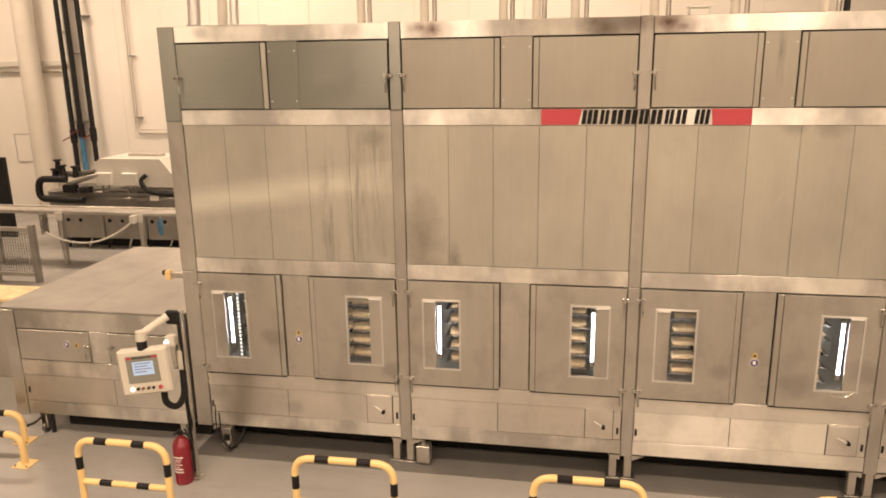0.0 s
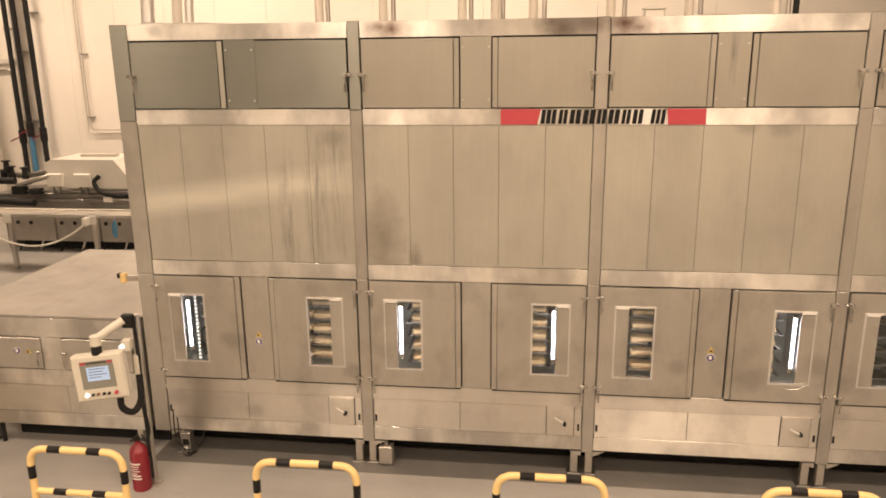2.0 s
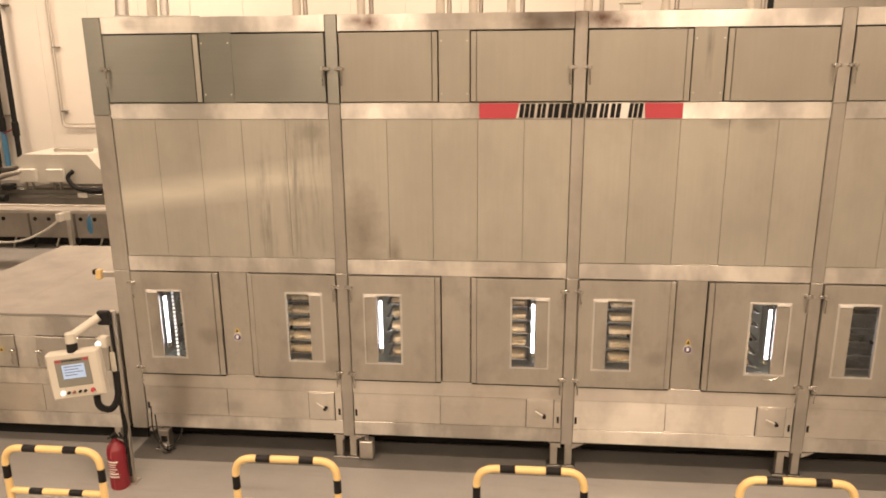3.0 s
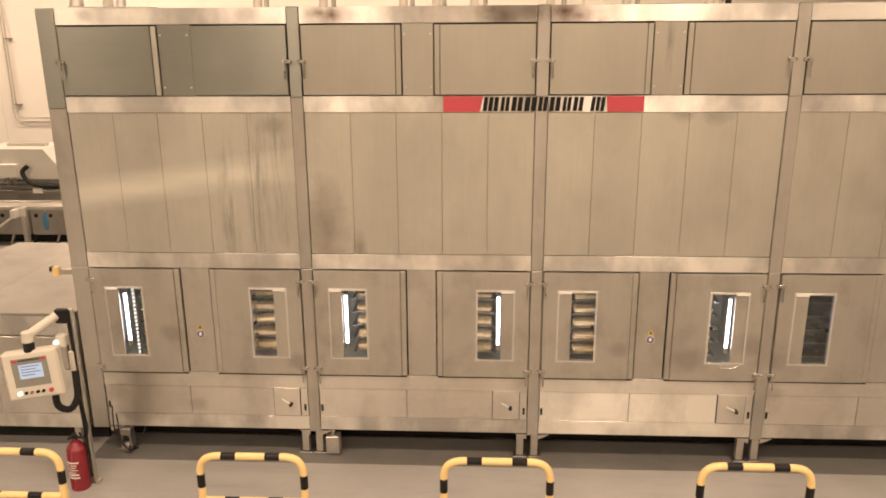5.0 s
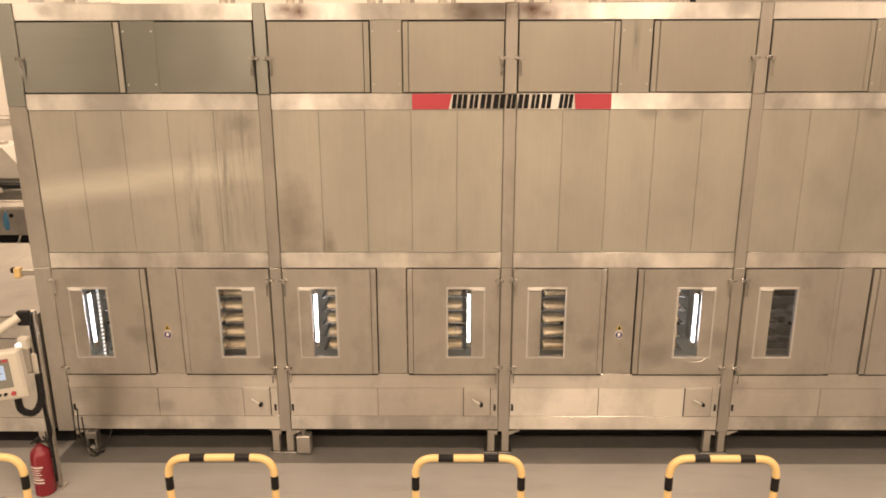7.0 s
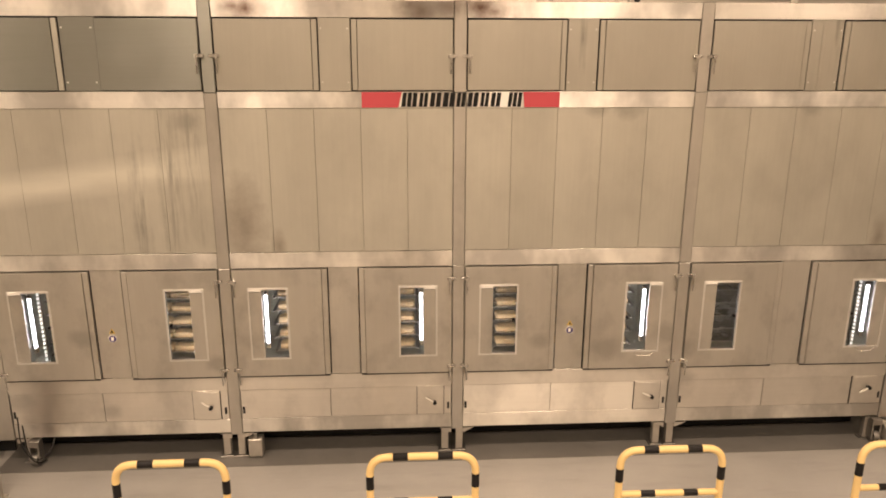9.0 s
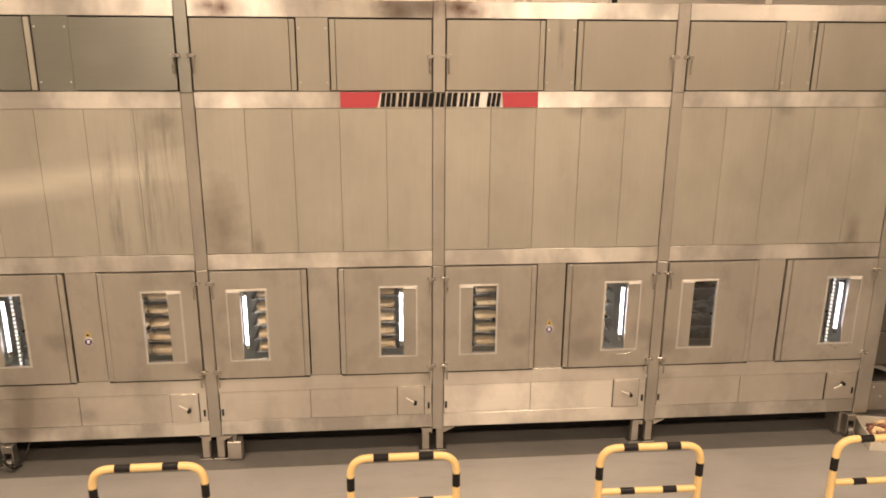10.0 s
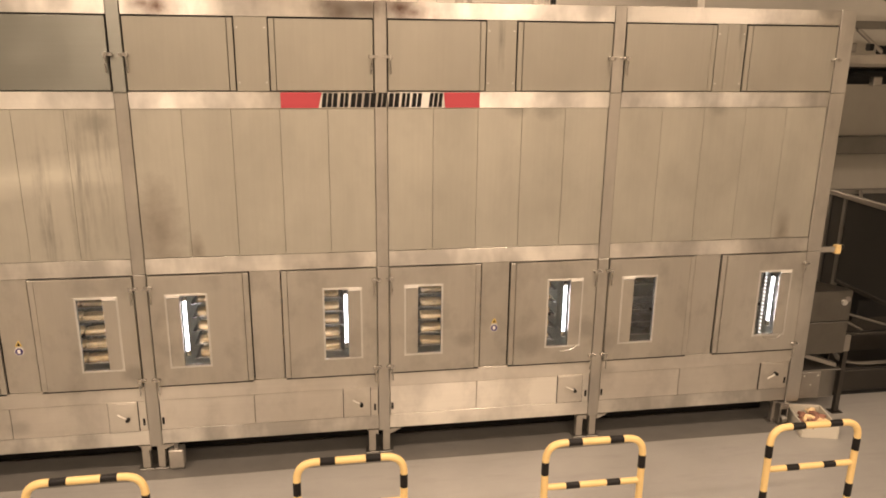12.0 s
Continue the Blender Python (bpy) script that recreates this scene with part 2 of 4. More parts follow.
for dark in (M_LOGOBLACK, M_BLACK, M_BLACKTAPE):
    dark.node_tree.nodes["Principled BSDF"].inputs["Specular IOR Level"].default_value = 0.15
M_FLOOR, M_GLASS = floor_material(), glass_material()


# ---- shape helpers ----
def bm_boxes(*boxes, bevel=0.003):
    bm = bmesh.new()
    for x0, x1, y0, y1, z0, z1 in boxes:
        m = Matrix.LocRotScale(((x0 + x1) / 2, (y0 + y1) / 2, (z0 + z1) / 2), None, (abs(x1 - x0), abs(y1 - y0), abs(z1 - z0)))
        got = bmesh.ops.create_cube(bm, size=1, matrix=m)
        if bevel:
            edges = list({e for v in got["verts"] for e in v.link_edges})
            bmesh.ops.bevel(bm, geom=edges, offset=bevel, segments=1, affect="EDGES", clamp_overlap=True)
    return bm


def add_cyl(bm, a, b, r, r2=None, seg=16):
    a, b = Vector(a), Vector(b)
    m = Matrix.Translation((a + b) / 2) @ (b - a).to_track_quat("Z", "Y").to_matrix().to_4x4()
    bmesh.ops.create_cone(bm, cap_ends=True, segments=seg, radius1=r, radius2=r if r2 is None else r2, depth=(b - a).length, matrix=m)
    return bm


def bm_cyl(a, b, r, r2=None, seg=16):
    return add_cyl(bmesh.new(), a, b, r, r2, seg)


def rounded(points, radius, steps=6):
    """A polyline with its inner corners rounded off."""
    pts = [Vector(p) for p in points]
    out = [pts[0]]
    for p, q, s in zip(pts, pts[1:], pts[2:]):
        u, v = (p - q).normalized(), (s - q).normalized()
        cut = min(radius, (p - q).length * 0.49, (s - q).length * 0.49)
        a, b = q + u * cut, q + v * cut
        for i in range(steps + 1):
            t = i / steps
            out.append(a * (1 - t) ** 2 + q * 2 * t * (1 - t) + b * t * t)
    return out + [pts[-1]]


def bm_tube(points, r, seg=12, ridges=0.0):
    bm = bmesh.new()
    rings, up = [], None
    pts = [Vector(p) for p in points]
    for i, p in enumerate(pts):
        d = (pts[min(i + 1, len(pts) - 1)] - pts[max(i - 1, 0)]).normalized()
        if up is None:
            up = d.orthogonal().normalized()
        up = (up - d * up.dot(d)).normalized()
        side = d.cross(up)
        rr = r * (1 + (ridges if i % 2 else 0))
        rings.append([bm.verts.new(p + (up * math.cos(a) + side * math.sin(a)) * rr) for a in (2 * math.pi * k / seg for k in range(seg))])
    for a, b in zip(rings, rings[1:]):
        for k in range(seg):
            bm.faces.new((a[k], a[(k + 1) % seg], b[(k + 1) % seg], b[k]))
    bm.faces.new(rings[0][::-1])
    bm.faces.new(rings[-1])
    bmesh.ops.recalc_face_normals(bm, faces=bm.faces[:])
    return bm


def dense(points, step):
    out = []
    for a, b in zip(points, points[1:]):
        k = max(1, round((Vector(b) - Vector(a)).length / step))
        out += [Vector(a).lerp(Vector(b), i / k) for i in range(k)]
    return out + [Vector(points[-1])]


def bm_ring(x0, x1, z0, z1, hx0, hx1, hz0, hz1, y0, y1):
    """An upright plate with a rectangular hole through it."""
    bm = bmesh.new()
    outer, inner = ((x0, z0), (x1, z0), (x1, z1), (x0, z1)), ((hx0, hz0), (hx1, hz0), (hx1, hz1), (hx0, hz1))
    f, g, h, k = ([bm.verts.new((x, y, z)) for x, z in c] for c, y in ((outer, y0), (inner, y0), (outer, y1), (inner, y1)))
    edge = []
    for i in range(4):
        j = (i + 1) % 4
        bm.faces.new((f[i], f[j], g[j], g[i]))
        bm.faces.new((h[j], h[i], k[i], k[j]))
        edge.append(bm.faces.new((f[j], f[i], h[i], h[j])))
        bm.faces.new((g[i], g[j], k[j], k[i]))
    bmesh.ops.recalc_face_normals(bm, faces=bm.faces[:])
    rim = [e for e in bm.edges if all(v in f for v in e.verts)]
    bmesh.ops.bevel(bm, geom=rim, offset=0.004, segments=2, affect="EDGES")
    return bm


def bm_prism(outline, y0, y1):
    """A plate in the x-z plane with the given outline."""
    bm = bmesh.new()
    a = [bm.verts.new((x, y0, z)) for x, z in outline]
    b = [bm.verts.new((x, y1, z)) for x, z in outline]
    bm.faces.new(a)
    bm.faces.new(b[::-1])
    for i in range(len(a)):
        j = (i + 1) % len(a)
        bm.faces.new((a[j], a[i], b[i], b[j]))
    bmesh.ops.recalc_face_normals(bm, faces=bm.faces[:])
    return bm


def mesh_of(bm, name, material, smooth=False):
    me = bpy.data.meshes.new(name)
    if smooth:
        for f in bm.faces:
            f.smooth = True
        for e in bm.edges:
            e.smooth = e.calc_face_angle(0) < 0.7
    bm.to_mesh(me)
    bm.free()
    me.materials.append(material)
    return me


def part(name, bm, material, parent=None, label="", smooth=False):
    ob = new(name, mesh_of(bm, name, material, smooth))
    ob.parent = parent
    return tagged(ob, label) if label else ob


def thing(name, at, label, category, group="", turn=0.0):
    ob = new(name)
    ob.matrix_basis = pose(*at, 0, 0, turn)
    ob.empty_display_size = 0.1
    return tagged(ob, label, category, group)


def setting(name, bm, material, label, category=""):
    return tagged(part(name, bm, material), label, category or name.split("_")[0], kind="structure")


# ---- the hall ----
X0, X1, Y0, Y1 = -20.0, 15.0, -16.0, 10.6
setting("floor", bm_boxes((X0, X1, Y0, Y1, -0.2, 0), bevel=0), M_FLOOR, "worn grey epoxy factory floor with scuffs")
# thin dark sheet painted in place of the shade under the oven
setting("floor_strip", bm_boxes((-3.56, 4.62, -0.145, 2.6, 0.0, 0.004), bevel=0), M_FLOORSHADE, "dark grey strip painted for the shade on the floor under the oven", "floor")
setting("wall_back", bm_boxes((X0, X1, Y1, Y1 + 0.3, 0, CEIL), bevel=0), M_WALL, "cream painted wall behind the oven", "wall")
setting("wall_front", bm_boxes((-2.4, X1, Y0 - 0.3, Y0, 0, CEIL), bevel=0), M_WALL, "cream painted wall across the hall", "wall")
# unseen wall part, its two tones added to shape the steel's reflections
setting("wall_front_base", bm_boxes((X0, -2.4, Y0 - 0.3, Y0, 0, 2.1), bevel=0), M_WALL, "unseen cream lower wall added to brighten reflections in the steel", "wall")
setting("wall_front_grey", bm_boxes((X0, -2.4, Y0 - 0.3, Y0, 2.1, CEIL), bevel=0), M_DARKWALL, "unseen grey green wall added to darken reflections in the steel", "wall")
setting("wall_left", bm_boxes((X0 - 0.3, X0, Y0, Y1, 0, CEIL), bevel=0), M_WALL, "cream painted end wall of the hall", "wall")
setting("wall_right", bm_boxes((X1, X1 + 0.3, Y0, Y1, 0, CEIL), bevel=0), M_WALLDIM, "grey painted end wall of the hall", "wall")
setting("wall_partition", bm_boxes((5.6, X1, 4.6, 4.8, 0, CEIL), bevel=0), M_WALLDIM, "dull grey partition wall beside the oven", "wall")
# added out of view to keep the hall lamps off the bay
setting("ceiling_low", bm_boxes((5.0, X1, -1.6, 3.0, 4.35, 4.5), bevel=0), M_CEIL, "unseen slab added to shade the bay beside the oven", "ceiling")
setting("ceiling", bm_boxes((X0, X1, Y0, Y1, CEIL, CEIL + 0.2), bevel=0), M_CEIL, "pale painted hall ceiling", "ceiling")
for lx, ly, watt in LAMPS:
    fx = thing("ceiling_light", (lx, ly, CEIL), "long white hall lamp hung under the ceiling", "lamp", "hall lamps")
    part("housing", bm_boxes((-1.25, 1.25, -0.3, 0.3, -0.22, -0.05), bevel=0.01), M_WHITE, fx)
    part("hanger", bm_boxes((-1.0, -0.96, -0.02, 0.02, -0.05, 0)), M_CHROME, fx)
    part("hanger", bm_boxes((0.96, 1.0, -0.02, 0.02, -0.05, 0)), M_CHROME, fx)

# ---- the oven: four modules in a row ----
PITCH, XA = 1.975, -3.405
TOP = 3.948


def latch(parent, x, z, way):
    """A clamp latch: a bracket from the post over the door's edge and a hanging lever."""
    bm = bm_boxes((-0.035, 0.035, -0.042, -0.020, -0.014, 0.014), bevel=0.003)
    add_cyl(bm, (way * 0.012, -0.066, 0), (way * 0.012, -0.02, 0), 0.017, None, 10)
    add_cyl(bm, (-way * 0.03, -0.055, 0), (-way * 0.03, -0.02, 0), 0.011, None, 8)
    base = part("latch", bm, M_CHROME, parent, "worn steel clamp latch", True)
    base.location = (x, 0, z)
    lever = bm_tube(rounded([(way * 0.012, -0.058, 0), (way * 0.014, -0.06, -0.05), (way * 0.016, -0.05, -0.135)], 0.03, 3), 0.007, 8)
    part("lever", lever, M_CHROME, base, "", True)


def upper_door(parent, x0, x1, hinge, material, strip):
    """A plain upper door; strip is the hinge strip's material, or None for a flush edge."""
    z0, z1 = 3.268, 3.810
    inset = 0.045 if strip else 0.0
    s0, s1 = (x0, x1 - inset) if hinge > 0 else (x0 + inset, x1)
    d = part("upper_door", bm_boxes((s0, s1, -0.022, 0.004, z0, z1), bevel=0.004), material, parent)
    # black plate added to put shade into the gap round the door
    part("door_gap_shade", bm_boxes((x0 - 0.007, x1 + 0.007, 0.006, 0.010, z0 - 0.006, z1 + 0.014), bevel=0), M_BLACK, d, "black plate standing for the shade in the door gap")
    if strip:
        e0, e1 = (s1 + 0.0025, x1) if hinge > 0 else (x0, s0 - 0.0025)
        part("hinge_strip", bm_boxes((e0, e1, -0.016, 0.004, z0, z1), bevel=0.003), strip, d)


def oven_door(parent, x0, x1, hinge, tube, knob, loop=False):
    """A tall oven door with a window, the tube lamp behind it and its cover strip."""
    z0, z1, wz0, wz1 = 0.820, 1.790, 0.988, 1.620
    s0, s1 = (x0, x1 - 0.048) if hinge > 0 else (x0 + 0.048, x1)
    w0, w1 = (x0 + 0.132, x0 + 0.450) if hinge > 0 else (x1 - 0.444, x1 - 0.132)
    d = part("oven_door", bm_ring(s0, s1, z0, z1, w0, w1, wz0, wz1, -0.032, 0.012), M_DOOR, parent)
    # black ring and bottom strip added as the shade in the door's gaps
    part("door_gap_shade", bm_ring(x0 - 0.006, x1 + 0.006, z0 - 0.004, z1 + 0.008, w0 - 0.02, w1 + 0.02, wz0 - 0.02, wz1 + 0.02, 0.0225, 0.034), M_BLACK, d, "black plate standing for the shade in the door gap")
    part("bottom_gap_shade", bm_boxes((x0 + 0.004, x1 - 0.004, -0.026, -0.013, z0 - 0.012, z0 - 0.002), bevel=0.001), M_BLACK, d, "black strip standing for the shaded gap below the door")
    e0, e1 = (s1 + 0.0025, x1) if hinge > 0 else (x0, s0 - 0.0025)
    part("hinge_strip", bm_boxes((e0, e1, -0.024, 0.010, z0, z1), bevel=0.003), M_DOOR, d)
    part("window_flange", bm_ring(w0 - 0.012, w1 + 0.012, wz0 - 0.012, wz1 + 0.012, w0 + 0.004, w1 - 0.004, wz0 + 0.004, wz1 - 0.004, -0.040, -0.0325),
         M_FLANGE, d, "bright polished window flange")
    c0, c1 = (w0 + 0.0045, w0 + 0.108) if hinge > 0 else (w1 - 0.108, w1 - 0.0045)
    part("lamp_cover", bm_boxes((c0, c1, -0.036, -0.012, wz0 + 0.0045, wz1 - 0.022), bevel=0.003), M_DOOR, d, "folded steel lamp cover strip")
    part("tape_label", bm_boxes((c0, c1, -0.0435, -0.0405, wz1 - 0.016, wz1 + 0.006), bevel=0), M_LOGOWHITE, d, "small white label strip")
    pane = part("pane", bm_boxes((w0 + 0.003, w1 - 0.003, -0.008, -0.002, wz0 + 0.003, wz1 - 0.003), bevel=0), M_GLASS, d, "clear oven window glass")
    pane.visible_shadow = False
    k = w1 - 0.025 if hinge > 0 else w0 + 0.025
    if knob:
        part("knob", bm_cyl((k, -0.03, 1.30), (k, -0.006, 1.30), 0.013, None, 10), M_BLACK, d, "small black knob")
    if tube:
        tx = (c1 + 0.019) if hinge > 0 else (c0 - 0.019)
        # 2: an unseen lamp added behind the cover to brighten the chamber
        if tube == 2:
            tx = c1 - 0.03 if hinge > 0 else c0 + 0.03
        lo, hi = wz0 + 0.115, wz1 - 0.075
        part("tube_lamp", bm_cyl((tx, 0.045, lo), (tx, 0.045, hi), 0.0135, None, 14), M_LED, d, "lit white tube lamp", True)
        for ca, cb in ((hi, hi + 0.03), (lo - 0.05, lo)):
            part("tube_clip", bm_boxes((tx - 0.016, tx + 0.016, 0.028, 0.067, ca, cb), bevel=0.004), M_CHROME, d)
    if loop:
        lx = (w0 + w1) / 2 + 0.03
        part("wire_loop", bm_tube(rounded([(lx - 0.09, -0.045, wz0 - 0.008), (lx - 0.06, -0.06, wz0 - 0.035), (lx + 0.05, -0.06, wz0 - 0.035), (lx + 0.10, -0.045, wz0)], 0.04, 4), 0.003, 6), M_CHROME, d, "thin bent wire loop", True)
    return d


def switch_box(parent, x, turned):
    b = part("isolator_box", bm_boxes((x - 0.118, x + 0.118, -0.018, -0.009, 0.405, 0.680), (x - 0.105, x + 0.105, -0.020, -0.016, 0.418, 0.667), bevel=0.0008), M_LOWER, parent)
    # black plate added as the dark gap round the box
    part("gap_plate", bm_boxes((x - 0.124, x + 0.124, -0.0085, -0.004, 0.399, 0.686), bevel=0), M_BLACK, b)
    ang = radians(turned)
    dx, dz = math.cos(ang) * 0.05, math.sin(ang) * 0.05
    part("handle", bm_tube([(x - dx, -0.040, 0.55 + dz), (x, -0.044, 0.55), (x + dx * 0.8, -0.040, 0.55 - dz * 0.8)], 0.009, 8), M_WHITE, b, "pale turned switch handle", True)
    part("hub", bm_cyl((x + dx * 0.9, -0.055, 0.55 - dz * 0.9), (x + dx * 0.9, -0.012, 0.55 - dz * 0.9), 0.017, None, 10), M_BLACK, b, "black switch hub")


def sign_pair(parent, x, z, y, tx=0.0, tz=0.0):
    a, b = x + tx, z + tz
    t = part("warning_triangle", bm_prism(((a - 0.028, b + 0.046), (a + 0.028, b + 0.046), (a, b + 0.094)), y - 0.003, y), M_AMBER, parent, "small yellow triangular warning sticker")
    part("mark", bm_prism(((a - 0.014, b + 0.052), (a + 0.014, b + 0.052), (a, b + 0.082)), y - 0.005, y - 0.0035), M_BLACK, t)
    disc = part("round_sign", bm_cyl((x, y, z), (x, y - 0.003, z), 0.036, None, 20), M_LOGOWHITE, parent, "round blue and white sticker")
    part("disc", bm_cyl((x, y - 0.0035, z), (x, y - 0.005, z), 0.031, None, 20), M_VIOLET, disc)
    part("mark", bm_boxes((x - 0.012, x + 0.010, y - 0.007, y - 0.0055, z - 0.014, z + 0.018), bevel=0), M_LOGOWHITE, disc)


def leg(parent, x, y, foot=True):
    part("leg", bm_boxes((x - 0.032, x + 0.032, y - 0.03, y + 0.03, 0.02, 0.252), bevel=0.004), M_DULL, parent)
    part("foot_plate", bm_boxes((x - 0.06, x + 0.06, y - 0.05, y + 0.05, 0.0, 0.018), bevel=0.004), M_DARKST, parent)


def oven_module(i, label, tubes, knobs, signs, turned):
    x = XA + i * PITCH
    w = PITCH - 0.105 + (0.07 if i == 3 else 0)
    o = thing("oven_module", (x, 0, 0), label, "oven", "oven modules in a row")
    # outer body round the baking chamber
    part("carcass", bm_boxes((0, w, 0.05, 2.4, 1.80, TOP - 0.03), (0, w, 0.05, 2.4, 0.25, 0.80), (0, w, 0.95, 2.4, 0.80, 1.80),
                             (-0.05, 0.03, 0.02, 0.95, 0.80, 1.80), (w - 0.03, w + 0.05, 0.02, 0.95, 0.80, 1.80), bevel=0), M_INNER, o)
    part("top_beam", bm_boxes((0.0, w, -0.012, 0.02, 3.823, TOP), bevel=0.0012), M_BEAM, o)
    part("roof", bm_boxes((-0.05, w + 0.05, 0.0, 2.4, TOP - 0.028, TOP - 0.006), bevel=0.002), M_DULL, o)
    part("logo_beam", bm_boxes((0.0, w, -0.012, 0.02, 3.130, 3.258), bevel=0.0012), M_BEAM, o)
    part("middle_beam", bm_boxes((0.0, w, -0.012, 0.02, 1.801, 1.934), bevel=0.0012), M_BEAM, o)
    part("lower_beam", bm_boxes((0.0, w, -0.012, 0.02, 0.679, 0.814), bevel=0.0012), M_LOWER, o)
    part("base_beam", bm_boxes((0.0, w, -0.007, 0.03, 0.266, 0.396), bevel=0.0012), M_BRIGHT if i == 2 else M_BEAM, o)
    for k in range(5):
        a = k * w / 5
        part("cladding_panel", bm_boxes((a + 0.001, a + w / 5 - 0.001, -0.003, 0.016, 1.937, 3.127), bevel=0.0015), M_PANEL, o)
    dm = M_DARKREFLECT if i == 0 else M_UPPER
    ua, ub = ((0.812, 1.092), (0.800, 1.066), (0.794, 1.060), (0.808, 1.090))[i]
    upper_door(o, 0.007, ua, 1, dm, M_PANEL if i == 0 else dm)
    upper_door(o, ub, w - 0.007, -1, dm, dm if i else None)
    mid = part("filler_panel", bm_boxes((ua + 0.009, ub - (0.009 if i else 0.001), -0.006, 0.014, 3.262, 3.822)), dm, o)
    for cx in (ua + 0.03, ub - 0.03):
        for cz in (3.33, 3.74):
            part("screw", bm_cyl((cx, -0.010, cz), (cx, -0.004, cz), 0.007, None, 8), M_FLANGE, mid)
    if i == 3:
        part("filler_fold", bm_boxes((ua + 0.10, ua + 0.122, -0.012, -0.007, 3.262, 3.815), bevel=0.003), dm, o)
    la, lb = (0.828, 1.094) if i == 3 else (0.803, 1.072)
    oven_door(o, 0.008, la, 1, tubes[0], knobs)
    oven_door(o, lb, w - 0.008, -1, tubes[1], knobs, i > 1)
    part("filler_panel", bm_boxes((la + 0.010, lb - 0.010, -0.004, 0.014, 0.817, 1.798)), M_DOOR, o)
    for lx, way in ((0.008, 1), (w - 0.008, -1)):
        for lz in (3.533, 1.690, 0.882):
            latch(o, lx, lz, way)
    part("skirt_panel", bm_boxes((0.004, 0.790, -0.0055, 0.016, 0.399, 0.675), bevel=0.0012), M_BRIGHT if i == 2 else M_LOWER, o)
    part("skirt_panel", bm_boxes((0.794, w - 0.004, -0.0055, 0.016, 0.399, 0.675), bevel=0.0012), M_BRIGHT if i == 2 else M_LOWER, o)
    switch_box(o, w - 0.19, turned)
    for sx in (0.022, w - 0.030):
        part("slot_catch", bm_boxes((sx - 0.010, sx + 0.010, -0.010, 0.002, 0.45, 0.515)), M_BLACK, o, "small black catch")
    if signs:
        sign_pair(o, 0.938, 1.187, -0.006)
    part("corner_gusset", bm_prism(((0.0, 0.249), (0.10, 0.249), (0.0, 0.20)), 0.0, 0.03), M_DULL, o)
    part("corner_gusset", bm_prism(((w, 0.249), (w - 0.10, 0.249), (w, 0.20)), 0.0, 0.03), M_DULL, o)
    return o


def post(parent, x0, x1, upper, z0=0.25):
    part("frame_post", bm_boxes((x0, x1, -0.020, 0.10, z0, 1.80), bevel=0.005), M_FRAME, parent)
    part("frame_post", bm_boxes((x0, x1, -0.020, 0.10, 1.803, 3.25), bevel=0.005), M_FRAME, parent)
    part("frame_post", bm_boxes((x0, x1, -0.020, 0.10, 3.252, TOP + 0.004), bevel=0.005), upper, parent)


SPECS = (("stainless steel oven module with lit window and darker upper doors", (1, 2), True, True, 33),
         ("stainless steel oven module with two lit windows and bread trays", (1, 1), False, False, 33),
         ("stainless steel oven module with warning stickers and a bright base", (2, 1), True, True, 26),
         ("stainless steel end oven module with an empty lit chamber", (2, 1), True, False, -28))
modules = [oven_module(i, s[0], s[1], s[2], s[3], s[4]) for i, s in enumerate(SPECS)]
W = PITCH - 0.105
for i, o in enumerate(modules):
    W = PITCH - 0.105 + (0.07 if i == 3 else 0)
    if i == 0:
        part("frame_post", bm_boxes((-0.152, -0.003, -0.020, 0.10, 0.25, 1.80), bevel=0.005), M_FRAME, o)
        part("frame_post", bm_boxes((-0.152, -0.003, -0.020, 0.10, 1.803, 3.16), bevel=0.005), M_FRAME, o)
        part("frame_post", bm_boxes((-0.152, -0.003, -0.020, 0.10, 3.162, TOP + 0.004), bevel=0.005), M_DARKREFLECT, o)
        part("end_panel", bm_boxes((-0.150, -0.12, 0.103, 2.4, 0.25, TOP), bevel=0.003), M_DULL, o)
    else:
        post(o, -0.103, -0.003, M_DARKREFLECT if i == 1 else M_FRAME)
    leg(o, 0.075 - 0.105 if i else 0.09, 0.06)
    leg(o, W - 0.055, 0.06)
    leg(o, 0.1, 2.2)
    leg(o, W - 0.1, 2.2)
    if i == 3:
        post(o, W + 0.003, W + 0.145, M_FRAME)
        part("end_panel", bm_boxes((W + 0.11, W + 0.142, 0.103, 2.4, 0.25, TOP), bevel=0.003), M_DULL, o)
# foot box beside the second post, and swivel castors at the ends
# black sheet added in place of the deep shade under the oven
back = part("shade_sheet", bm_boxes((0, 4 * PITCH - 0.04, 0.36, 0.38, 0.004, 0.249), bevel=0), M_BLACK, modules[0], "black sheet standing for the shade below the oven")
jb = part("foot_box", bm_boxes((0.04, 0.165, -0.03, 0.08, 0.03, 0.20), bevel=0.006), M_DULL, modules[1], "small grey junction box on a foot")
part("stem", bm_boxes((0.085, 0.12, 0.0, 0.05, 0.20, 0.25)), M_DARKST, jb)
part("foot_plate", bm_boxes((0.05, 0.155, -0.01, 0.07, 0.0, 0.03)), M_DARKST, jb)
for o, cx in ((modules[0], 0.16), (modules[3], W - 0.02)):
    c = part("castor", bm_cyl((cx - 0.025, -0.02, 0.062), (cx + 0.025, -0.02, 0.062), 0.062, None, 18), M_DARKST, o, "grey swivel castor wheel", True)
    part("fork", bm_boxes((cx - 0.045, cx - 0.03, -0.06, 0.03, 0.05, 0.2), (cx + 0.03, cx + 0.045, -0.06, 0.03, 0.05, 0.2), (cx - 0.045, cx + 0.045, -0.06, 0.03, 0.19, 0.25)), M_MID, c)

